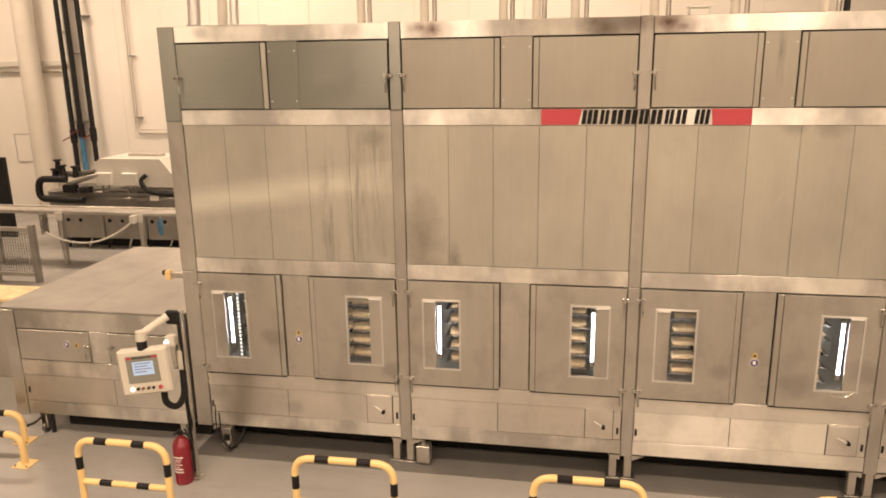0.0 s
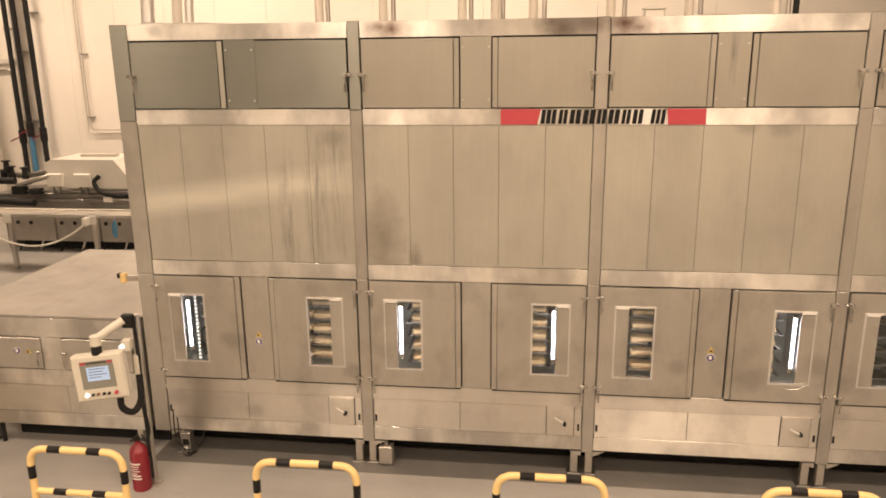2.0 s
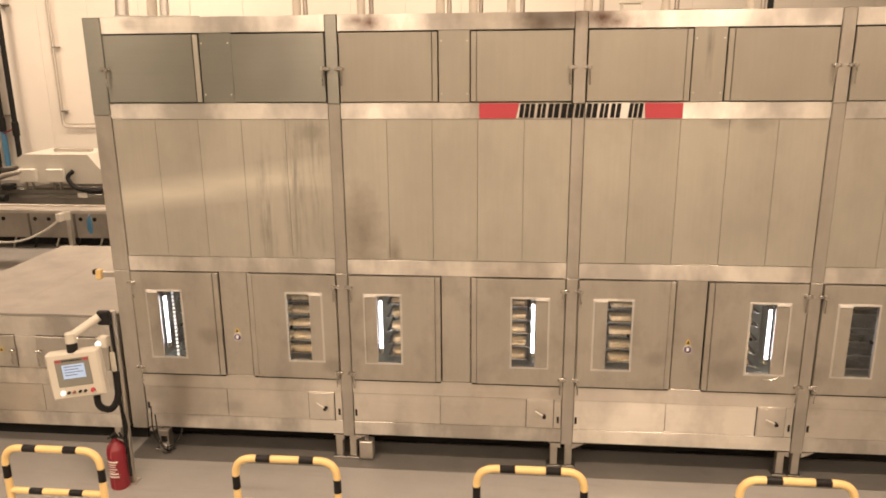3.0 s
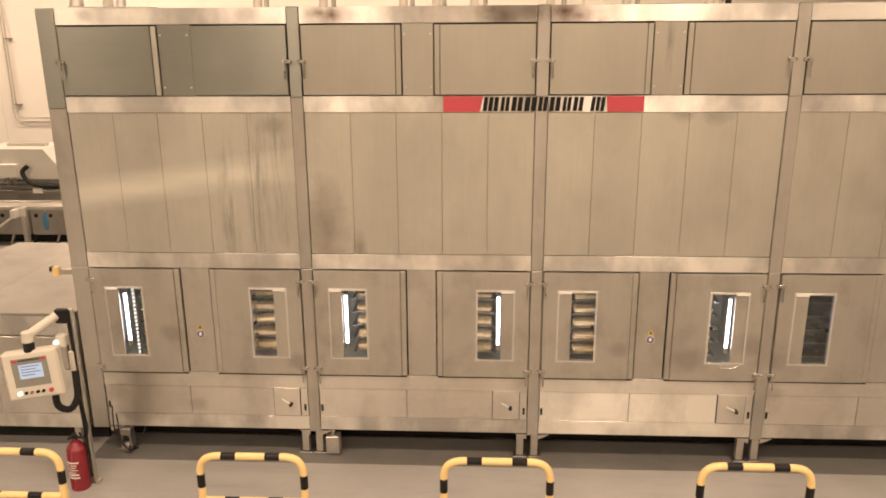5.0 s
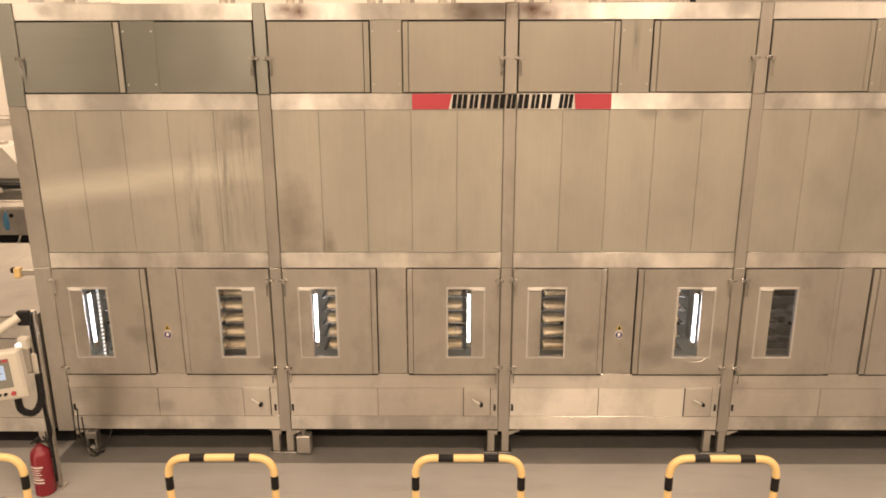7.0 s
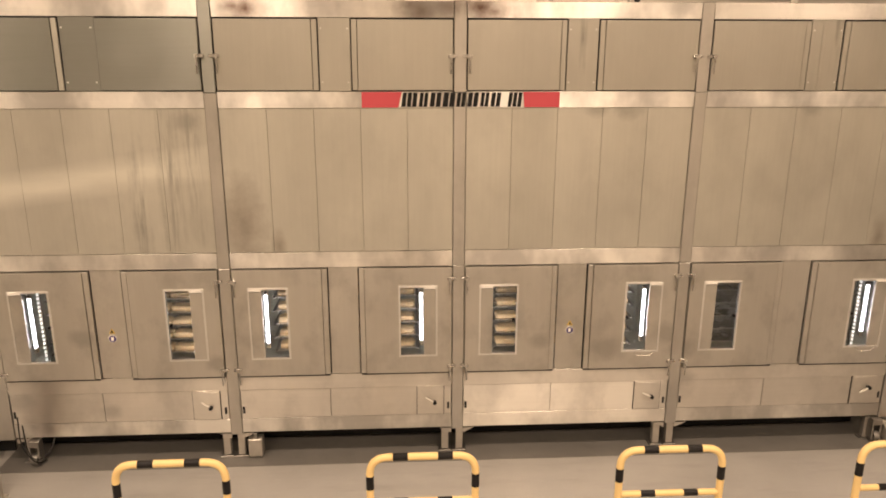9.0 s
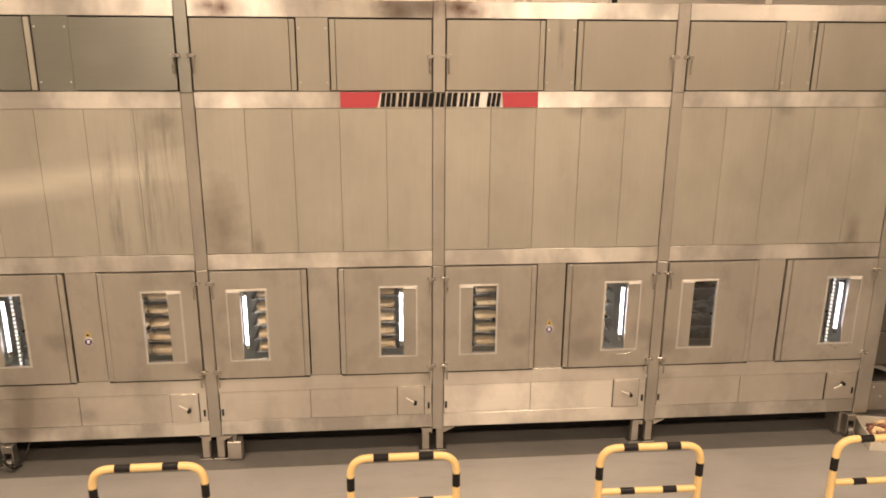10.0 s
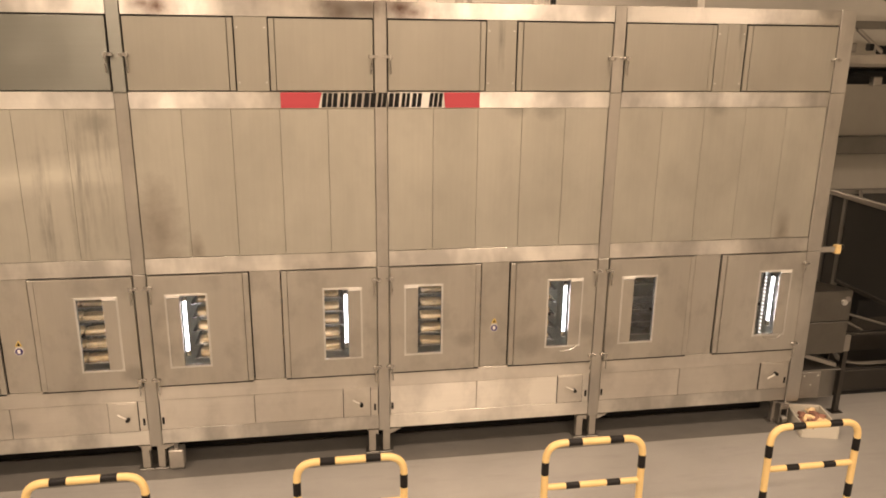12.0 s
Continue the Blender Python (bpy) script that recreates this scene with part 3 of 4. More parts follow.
# coloured film sign on the beam: red fields and black slanted blocks
sign = thing("sign_band", (0, 0, 0), "red and black lettering band stuck on the steel beam", "sign")
SZ0, SZ1 = 3.133, 3.255


def slab(name, xa, xb, lean_a, lean_b, material, y, z0=SZ0, z1=SZ1):
    part(name, bm_prism(((xa, z0), (xb, z0), (xb + lean_b, z1), (xa + lean_a, z1)), y - 0.002, y), material, sign)


slab("red_field", -0.296, -0.005, 0.0, 0.03, M_LOGORED, -0.0145)
slab("white_field", 0.002, 0.012, 0.03, 0.03, M_LOGOWHITE, -0.0145)
slab("red_field", 1.015, 1.300, -0.012, 0.0, M_LOGORED, -0.0145)
slab("white_field", 0.735, 0.865, 0.03, 0.03, M_LOGOWHITE, -0.0145)
cursor = 0.020
for wide, gap in ((0.128, 0.012), (0.075, 0.012), (0.095, 0.008), (0.105, 0.004), (0.078, 0.012), (0.092, 0.012), (0.072, 0.012), (0.085, 0.055), (0.115, 0.0)):
    a, b = cursor, cursor + wide
    over_post = b > 0.40 and a < 0.53
    yy = -0.0225 if over_post else -0.0165
    bars = 3 if wide > 0.11 else 2
    step = wide / bars
    for k in range(bars):
        slab("black_block", a + k * step, a + (k + 0.80) * step, 0.014, 0.012, M_LOGOBLACK, yy, SZ0 + 0.006, SZ1 - 0.004)
    cursor = b + gap


# ---- trays and bread inside the chambers ----
def loaf_bm(seed):
    """A short flat loaf with a domed, uneven top and a level base."""
    bm = bmesh.new()
    bmesh.ops.create_icosphere(bm, subdivisions=3, radius=1)
    for v in bm.verts:
        x, y, z = (math.copysign(abs(c) ** 0.36, c) for c in v.co)
        wob = 1 + 0.10 * noise.noise(Vector((x * 2 + seed, y * 2, z * 2)))
        v.co = (x * 0.100 * wob, y * 0.066 * wob, (max(z, -0.35) + 0.35) * 0.030 * wob)
    return bm


loaf_meshes = [mesh_of(loaf_bm(k * 7.3), "bread_loaf", M_BREAD, True) for k in range(3)]
for i in range(4):
    for k in range(6):
        tz = 0.935 + k * 0.1268
        wide = PITCH - 0.105 - 0.62
        tray = thing("baking_tray", (XA + i * PITCH + 0.31, 0.265, tz), "thin steel baking tray in the oven chamber", "tray", "trays in the oven")
        part("sheet", bm_boxes((0, wide, 0, 0.42, 0, 0.005), bevel=0), M_CHROME, tray)
        part("front_lip", bm_boxes((0, wide, -0.006, 0.0, -0.001, 0.008), bevel=0.002), M_DULL, tray)
        part("rack_bracket", bm_boxes((-0.03, 0.0, -0.004, 0.44, -0.012, 0.0), bevel=0.002), M_DARKST, tray)
        part("rack_bracket", bm_boxes((wide, wide + 0.03, -0.004, 0.44, -0.012, 0.0), bevel=0.002), M_DARKST, tray)
        if i < 3:
            for q in range(6):
                lf = new("bread_loaf", loaf_meshes[(q + k) % 3])
                lf.matrix_basis = pose(XA + i * PITCH + 0.42 + q * 0.206, 0.355, tz + 0.006, 0, 0, random.uniform(-3, 3))
                tagged(lf, "golden brown loaf baking on a steel tray", "bread", "loaves in the oven")
for i, side in ((0, 0), (3, 1)):
    x = XA + i * PITCH + (0.338 if side == 0 else W - 0.335)
    rail = thing("chain_rail", (x, 0.055, 0.85), "upright steel chain rail with bright rollers", "chain")
    part("bar", bm_boxes((-0.012, 0.012, 0, 0.03, 0, 0.90)), M_CHROME, rail)
    # rollers glow to stand in for the tube lamp glinting on them
    for k in range(22):
        part("roller", bm_cyl((0, -0.012, 0.06 + k * 0.037), (0, 0.0, 0.06 + k * 0.037), 0.009, None, 8), M_GLINT, rail, "roller that glows in place of a lamp glint")

# ---- infeed conveyor at the oven's end ----
inf = thing("infeed_table", (-3.615, 0, 0), "long flat stainless steel infeed conveyor with dusty top", "conveyor")
part("top_sheet", bm_boxes((-1.99, -1.10, 0.0, 2.42, 1.335, 1.362), (-1.097, 0.0, 0.0, 2.42, 1.335, 1.362), bevel=0.004), M_TABLE, inf, "dusty flat steel cover")
part("body", bm_boxes((-1.90, 0, 0.02, 2.38, 0.24, 1.334), bevel=0), M_DULL, inf)
# black sheet added in place of the shade under the infeed
part("shade_sheet", bm_boxes((-1.55, 0.05, 0.24, 0.26, 0.0, 0.239), bevel=0), M_BLACK, inf, "black sheet standing for shade")
part("top_beam", bm_boxes((-1.79, 0, -0.006, 0.02, 1.150, 1.334), bevel=0.001), M_BEAM, inf)
part("corner_post", bm_boxes((-1.925, -1.795, -0.016, 0.10, 0.22, 1.336), bevel=0.005), M_FRAME, inf)
for a, b, hx in ((-1.785, -1.005, -1.03), (-0.795, -0.10, -0.77)):
    d = part("flap_door", bm_boxes((a, b, -0.014, 0.017, 0.828, 1.138), bevel=0.004), M_DOOR, inf)
    # black backing added to darken the gap round the flap
    part("flap_gap_plate", bm_boxes((a - 0.008, b + 0.008, 0.0185, 0.0197, 0.820, 1.148), bevel=0), M_BLACK, d)
    part("latch_bolt", bm_boxes((hx - 0.03, hx + 0.03, -0.045, -0.022, 0.99, 1.012)), M_CHROME, d)
    part("lever", bm_tube([(hx, -0.045, 1.0), (hx, -0.055, 0.95), (hx, -0.045, 0.86)], 0.008, 8), M_CHROME, d, "", True)
part("centre_strip", bm_boxes((-1.0, -0.80, -0.006, 0.018, 0.822, 1.146), bevel=0.001), M_BEAM, inf)
part("middle_beam", bm_boxes((-1.79, 0, -0.007, 0.02, 0.660, 0.818), bevel=0.001), M_BEAM, inf)
part("skirt_panel", bm_boxes((-1.79, -0.80, -0.003, 0.018, 0.375, 0.655), bevel=0.001), M_LOWER, inf)
part("skirt_panel", bm_boxes((-0.796, 0, -0.003, 0.018, 0.375, 0.655), bevel=0.001), M_LOWER, inf)
part("base_beam", bm_boxes((-1.79, 0, -0.005, 0.03, 0.235, 0.370), bevel=0.001), M_BEAM, inf)
part("slot_catch", bm_boxes((-1.765, -1.745, -0.008, 0.002, 0.46, 0.525)), M_BLACK, inf)
sign_pair(inf, -1.245, 1.01, -0.0225, 0.11, -0.068)
cst = part("castor", bm_cyl((-1.70, 0.06, 0.05), (-1.66, 0.06, 0.05), 0.05, None, 16), M_DARKST, inf, "grey swivel castor with black brake lever", True)
part("fork", bm_boxes((-1.72, -1.705, 0.03, 0.09, 0.05, 0.235), (-1.655, -1.64, 0.03, 0.09, 0.05, 0.235)), M_DULL, cst)
part("brake_lever", bm_tube([(-1.66, 0.02, 0.20), (-1.72, -0.05, 0.15), (-1.80, -0.09, 0.12)], 0.012, 8), M_BLACK, cst, "", True)
part("screw_foot", bm_cyl((-1.60, 0.06, 0.0), (-1.60, 0.06, 0.24), 0.022, None, 12), M_BLACK, inf, "black threaded foot", True)
part("leg", bm_boxes((-0.16, -0.10, 0.03, 0.09, 0, 0.24)), M_DULL, inf)
part("leg", bm_boxes((-1.70, -1.64, 2.2, 2.26, 0, 0.24)), M_DULL, inf)
part("leg", bm_boxes((-0.16, -0.10, 2.2, 2.26, 0, 0.24)), M_DULL, inf)


def safety_arm(x, y, z, length):
    a = thing("sensor_arm", (x, y, z), "steel arm with a yellow sensor tip on the oven", "sensor")
    way = 1 if length > 0 else -1
    part("arm", bm_boxes((0, length, -0.015, 0.015, -0.025, 0.025)), M_DULL, a)
    t = part("tip", bm_boxes((length, length + way * 0.06, -0.03, 0.03, -0.045, 0.045), bevel=0.008), M_YELLOW, a, "yellow plastic sensor tip")
    part("cap", bm_boxes((length + way * 0.062, length + way * 0.09, -0.025, 0.025, 0.0, 0.045), bevel=0.006), M_BLACK, t)


safety_arm(-3.553, 0.30, 1.66, -0.30)
safety_arm(4.618, 0.15, 1.76, 0.25)

# ---- operator panel on its pedestal ----
cp = thing("operator_panel", (-3.33, -0.52, 0), "cream operator panel with lit screen on a swivel arm", "control panel")
part("pedestal", bm_boxes((-0.026, 0.026, -0.025, 0.025, 0.012, 1.60), bevel=0.005), M_DULL, cp)
part("cable", bm_tube(rounded([(0.0, -0.035, 1.5), (0.012, -0.04, 1.2), (-0.005, -0.04, 0.9), (0.01, -0.04, 0.6), (0.0, -0.035, 0.3)], 0.1, 5), 0.014, 8), M_BLACK, cp, "", True)
part("base_plate", bm_boxes((-0.06, 0.055, -0.05, 0.05, 0, 0.012)), M_DULL, cp)
piv = part("pivot", bm_boxes((-0.085, 0.02, -0.09, -0.032, 1.50, 1.62), bevel=0.012), M_BLACK, cp, "black swivel joint")
part("arm", bm_tube([(-0.06, -0.09, 1.575), (-0.14, -0.17, 1.52), (-0.215, -0.25, 1.465)], 0.034, 14), M_PLASTIC, cp, "cream tubular arm", True)
elb = part("elbow", bm_cyl((-0.22, -0.255, 1.415), (-0.22, -0.255, 1.495), 0.046, 0.042, 18), M_PLASTIC, cp, "", True)
part("collar", bm_cyl((-0.22, -0.255, 1.335), (-0.22, -0.255, 1.415), 0.042, None, 18), M_BLACK, elb, "", True)
TILT = pose(-0.205, -0.26, 1.155, 0, 0, 12) @ pose(0, 0, 0, -4, -5, 0) @ Matrix.Scale(0.84, 4)


def onpanel(name, bm, material, label="", parent=None, smooth=False):
    bm.transform(TILT)
    return part(name, bm, material, parent or cp, label, smooth)


hs = onpanel("housing", bm_boxes((-0.25, 0.25, -0.05, 0.07, -0.245, 0.225), (-0.235, 0.235, -0.058, -0.048, -0.23, 0.21), bevel=0.014), M_PLASTIC, "cream plastic panel housing")
bz = onpanel("bezel", bm_boxes((-0.165, 0.155, -0.063, -0.0585, -0.115, 0.165), bevel=0.003), M_GREYGLASS, "grey screen bezel", hs)
onpanel("screen", bm_boxes((-0.105, 0.105, -0.067, -0.0635, -0.035, 0.105), bevel=0), M_SCREEN, "lit pale blue screen", hs)
for k, (a, b) in enumerate(((-0.085, 0.08), (-0.085, 0.05), (-0.085, 0.085), (-0.085, 0.03))):
    z = 0.085 - k * 0.028
    onpanel("screen_line", bm_boxes((a, b, -0.0685, -0.0675, z - 0.005, z + 0.005), bevel=0), M_SCREENTXT, "", hs)
onpanel("red_bar", bm_boxes((-0.155, -0.105, -0.066, -0.0635, 0.135, 0.157), bevel=0), M_LOGORED, "red name bar", hs)
onpanel("red_bar", bm_boxes((0.10, 0.150, -0.066, -0.0635, 0.135, 0.157), bevel=0), M_LOGORED, "red name bar", hs)
for k in range(9):
    x = -0.095 + k * 0.0215
    onpanel("dark_block", bm_boxes((x, x + 0.014, -0.066, -0.0635, 0.137, 0.155), bevel=0), M_BLACK, "", hs)
for x, m in ((-0.14, M_BTNLIT), (-0.085, M_BLACK), (-0.035, M_BREADRED), (0.02, M_BLACK), (0.07, M_BLACK), (0.14, M_LOGORED)):
    r = 0.021 if m in (M_BTNLIT, M_LOGORED) else 0.015
    onpanel("push_button", bm_cyl((x, -0.058, -0.175), (x, -0.078, -0.175), r, r * 0.9, 14), m, "", hs, True)
part("junction_box", bm_boxes((-0.10, -0.02, -0.10, -0.032, 1.30, 1.40), bevel=0.008), M_PLASTIC, cp)
part("indicator", bm_cyl((-0.085, -0.105, 1.345), (-0.085, -0.12, 1.345), 0.022, None, 14), M_BTNLIT, cp, "lit white indicator lamp", True)
part("switch_row", bm_boxes((-0.03, 0.015, -0.06, -0.032, 0.95, 1.25), bevel=0.006), M_PLASTIC, cp)
hose = dense(rounded([(-0.10, -0.20, 0.97), (-0.10, -0.20, 0.82), (-0.02, -0.15, 0.76), (0.03, -0.10, 0.86), (0.01, -0.06, 1.08)], 0.08, 8), 0.012)
part("cable_hose", bm_tube(hose, 0.026, 10, 0.16), M_BLACK, cp, "black ribbed cable hose", True)
part("cable", bm_tube(rounded([(0.02, -0.04, 0.68), (0.05, -0.06, 0.55), (0.0, -0.05, 0.42), (-0.05, -0.04, 0.5)], 0.06, 5), 0.008, 8), M_BLACK, cp, "", True)
fl = thing("floor_cable", (-3.2, -0.05, 0.0), "thin grey cables looping below the oven corner", "cable")
part("cable", bm_tube(rounded([(-0.10, -0.02, 0.42), (-0.06, -0.08, 0.20), (0.02, -0.12, 0.12), (0.10, -0.02, 0.15), (0.12, 0.06, 0.25)], 0.12, 6), 0.006, 8), M_BLACK, fl, "", True)
part("cable", bm_tube(rounded([(-0.13, -0.02, 0.50), (-0.10, -0.10, 0.26), (0.0, -0.08, 0.07), (0.0, 0.1, 0.006)], 0.12, 6), 0.006, 8), M_BLACK, fl, "", True)

# ---- fire extinguisher ----
fe = thing("fire_extinguisher", (-3.40, -0.60, 0), "red fire extinguisher with pale printed label on the floor", "fire extinguisher")
fe.scale = (0.95, 0.95, 0.94)
bm = bmesh.new()
prof = ((0.0, 0.074), (0.012, 0.082), (0.38, 0.082), (0.42, 0.074), (0.455, 0.045), (0.475, 0.024), (0.50, 0.022))
for (z0, r0), (z1, r1) in zip(prof, prof[1:]):
    add_cyl(bm, (0, 0, z0), (0, 0, z1), r0, r1, 24)
bmesh.ops.remove_doubles(bm, verts=bm.verts[:], dist=0.0005)
body = part("cylinder", bm, M_RED, fe, "glossy red steel cylinder", True)
bm = bmesh.new()
for k in range(9):
    a0, a1 = (radians(-140 + k * 10), radians(-130 + k * 10))
    vs = [bm.verts.new((0.0835 * math.cos(a), 0.0835 * math.sin(a), z)) for a, z in ((a0, 0.13), (a1, 0.13), (a1, 0.31), (a0, 0.31))]
    bm.faces.new(vs)
bmesh.ops.remove_doubles(bm, verts=bm.verts[:], dist=0.0005)
part("label", bm, M_RED, body, "printed red label field", True)
for z0, z1, a, b in ((0.285, 0.300, -138, -58), (0.262, 0.270, -130, -70), (0.240, 0.247, -130, -75), (0.216, 0.224, -130, -66), (0.192, 0.20, -130, -80), (0.165, 0.18, -130, -62), (0.135, 0.15, -136, -60)):
    bm = bmesh.new()
    steps = 8
    for k in range(steps):
        a0, a1 = radians(a + (b - a) * k / steps), radians(a + (b - a) * (k + 1) / steps)
        bm.faces.new([bm.verts.new((0.0845 * math.cos(q), 0.0845 * math.sin(q), z)) for q, z in ((a0, z0), (a1, z0), (a1, z1), (a0, z1))])
    part("text_bar", bm, M_BAND, body, "pale printed bar")
vl = part("valve", bm_boxes((-0.022, 0.022, -0.022, 0.022, 0.495, 0.53), (-0.015, 0.015, -0.10, 0.02, 0.535, 0.548), bevel=0.005), M_BLACK, fe, "black valve and lever")
part("hose", bm_tube(rounded([(0.02, 0.0, 0.51), (0.09, 0.0, 0.50), (0.108, 0.01, 0.38), (0.100, 0.02, 0.10)], 0.06, 6), 0.012, 10), M_BLACK, fe, "black rubber hose", True)

# ---- yellow and black barriers ----
BW, BH, BR = 0.71, 0.985, 0.0255


def barrier():
    b = thing("safety_barrier", (0, 0, 0), "yellow and black tubular floor barrier before the oven", "barrier", "barriers before the oven")
    h = BW / 2
    part("hoop", bm_tube(rounded([(-h, 0, 0.01), (-h, 0, BH), (h, 0, BH), (h, 0, 0.01)], 0.13, 8), BR, 16), M_YELLOW, b, "", True)
    part("crossbar", bm_cyl((-h + 0.02, 0, 0.645), (h - 0.02, 0, 0.645), BR * 0.9, None, 14), M_YELLOW, b, "", True)
    for x0, x1 in ((-0.20, -0.10), (0.10, 0.20)):
        part("black_band", bm_cyl((x0, 0, BH), (x1, 0, BH), BR + 0.0012, None, 16), M_BLACKTAPE, b, "", True)
        part("black_band", bm_cyl((x0, 0, 0.645), (x1, 0, 0.645), BR * 0.9 + 0.0012, None, 14), M_BLACKTAPE, b, "", True)
    for x in (-h, h):
        part("black_band", bm_cyl((x, 0, 0.75), (x, 0, 0.85), BR + 0.0012, None, 16), M_BLACKTAPE, b, "", True)
        part("black_band", bm_cyl((x, 0, 0.36), (x, 0, 0.47), BR + 0.0012, None, 16), M_BLACKTAPE, b, "", True)
        part("foot_plate", bm_boxes((x - 0.08, x + 0.08, -0.08, 0.08, 0, 0.010)), M_YELLOW, b)
    return b


first = barrier()
first.matrix_basis = pose(-3.22, -1.68, 0)
for bx, by, bt in ((-1.53, -1.68, 0.5), (0.13, -1.68, 0), (1.83, -1.68, -0.4), (3.52, -1.69, 0.3)):
    copy_thing(first, pose(bx, by, 0, 0, 0, bt))


def low_hoop(x, y, h, turn):
    b = thing("low_hoop_guard", (x, y, 0), "low yellow and black hoop guard bolted to the floor", "barrier", "low hoop guards", turn)
    part("hoop", bm_tube(rounded([(-0.9, 0, 0.01), (-0.9, 0, h), (0, 0, h), (0, 0, 0.01)], 0.14, 8), 0.032, 16), M_YELLOW, b, "", True)
    for x0 in (-0.28, -0.62):
        part("black_band", bm_cyl((x0, 0, h), (x0 + 0.12, 0, h), 0.0332, None, 16), M_BLACKTAPE, b, "", True)
    for q in (-0.9, 0):
        pl = part("foot_plate", bm_boxes((q - 0.085, q + 0.085, -0.085, 0.085, 0, 0.010)), M_YELLOW, b)
        for sx in (-0.06, 0.06):
            part("bolt", bm_cyl((q + sx, -0.06, 0.01), (q + sx, -0.06, 0.022), 0.011, None, 8), M_CHROME, pl)


low_hoop(-5.06, -0.56, 0.30, 0)
low_hoop(-5.38, -0.16, 0.30, 4)

# ---- on the oven's roof ----
for wide_x, thin_x in ((-2.098, -2.014), (-1.475, -1.377), (-0.722, -0.638), (-0.413, -0.342), (-0.061, 0.041), (0.643, 0.766), (1.338, 1.438), (2.083, 2.193)):
    rp = thing("vent_pipes", (wide_x, 1.2, TOP - 0.006), "pale wide and thin steel vent pipe on the oven roof", "pipe", "vent pipes")
    for q, r, pm in ((0, 0.042, M_PALEGLASS), (thin_x - wide_x, 0.022, M_PIPE)):
        p = part("pipe", bm_cyl((q, 0, 0), (q, 0, CEIL - TOP), r, None, 16), pm, rp, "", True)
        part("flange", bm_cyl((q, 0, 0), (q, 0, 0.02), r + 0.012, None, 16), M_DULL, p, "", True)
rp = thing("vent_pipe", (2.275, 1.25, TOP - 0.006), "black insulated vent pipe on the oven roof", "pipe")
part("pipe", bm_cyl((0, 0, 0), (0, 0, CEIL - TOP), 0.027, None, 16), M_BLACK, rp, "", True)
for fx, fr, fm in ((-3.845, 0.062, M_FLANGE), (-3.540, 0.048, M_PALEGLASS), (-3.415, 0.042, M_FLANGE)):
    fd = thing("flexible_duct", (fx, 1.2, TOP - 0.006), "ribbed silver flexible duct rising from the roof", "duct")
    part("duct", bm_tube(dense([(0, 0, 0.04), (0.02, 0, 0.4), (0, 0.02, 1.2), (0, 0, CEIL - TOP)], 0.022), fr, 12, 0.12), fm, fd, "", True)
lay = thing("flexible_duct", (-3.72, 1.0, TOP - 0.02), "ribbed silver foil hose lying on the oven roof", "duct")
part("duct", bm_tube(dense(rounded([(-0.1, 0, 0.06), (0.25, 0.05, 0.05), (0.5, -0.02, 0.05), (0.72, 0.05, 0.045)], 0.2, 4), 0.02), 0.030, 12, 0.14), M_FLANGE, lay, "", True)
rb = thing("roof_box", (0.86, 0.5, TOP - 0.006), "small pale box on the oven roof", "box")
part("box", bm_boxes((0, 0.16, 0, 0.12, 0, 0.085), bevel=0.01), M_WHITE, rb)
part("lid", bm_boxes((-0.01, 0.17, -0.01, 0.13, 0.085, 0.10), bevel=0.004), M_WHITE, rb)
cb = thing("roof_cable", (1.15, 0.4, TOP - 0.004), "thin red cable lying on the oven roof", "cable")
part("cable", bm_tube(rounded([(0, 0, 0.012), (0.3, 0.05, 0.02), (0.7, -0.05, 0.012)], 0.2, 5), 0.012, 8), M_BREADRED, cb, "", True)

# ---- behind the infeed: wall pipes ----
WY = Y1 - 0.02


def wall_pipe(name, label, pts, r, material, clips=()):
    t = thing(name, (pts[0][0], pts[0][1], 0), label, "pipe", "wall pipes")
    base = Vector((pts[0][0], pts[0][1], 0))
    p = part("pipe", bm_tube([q - base for q in rounded(pts, 0.12, 5)], r, 14), material, t, "", True)
    for cz in clips:
        part("clip", bm_boxes((-r - 0.03, r + 0.09, -0.015, WY - pts[0][1], cz - 0.012, cz + 0.012)), M_DARKST, t)
    return t


col = thing("round_duct", (-12.90, 10.2, 0), "wide cream round duct standing by the wall", "duct")
part("duct", bm_cyl((0, 0, 0), (0, 0, CEIL), 0.235, None, 32), M_PALEGLASS, col, "", True)
for cz in (2.4, 4.4):
    part("joint_band", bm_cyl((0, 0, cz), (0, 0, cz + 0.05), 0.24, None, 32), M_PALEGLASS, col, "", True)
wall_pipe("insulated_pipe", "black insulated pipe with red valve", [(-12.105, 10.35, 1.0), (-12.105, 10.35, CEIL)], 0.055, M_BLACK, (2.3, 4.4))
wall_pipe("insulated_pipe", "black insulated pipe on the cream wall", [(-11.885, 10.35, 2.0), (-11.885, 10.35, CEIL)], 0.062, M_BLACK, (2.3, 3.9))
wall_pipe("insulated_pipe", "black insulated pipe with lower grey section", [(-11.565, 10.35, 1.35), (-11.565, 10.35, CEIL)], 0.058, M_BLACK, (4.75,))
for vx, vz in ((-12.105, 1.95), (-11.565, 2.0), (-11.885, 2.1)):
    v = thing("pipe_valve", (vx, 10.35, vz), "black valve with a red lever on the pipe", "valve")
    part("body", bm_cyl((0, 0, -0.16), (0, 0, 0.16), 0.082, None, 16), M_BLACK, v, "", True)
    part("lever", bm_tube([(0, -0.11, 0), (-0.12, -0.13, -0.05), (-0.22, -0.13, -0.10)], 0.015, 8), M_RED, v, "red valve lever", True)
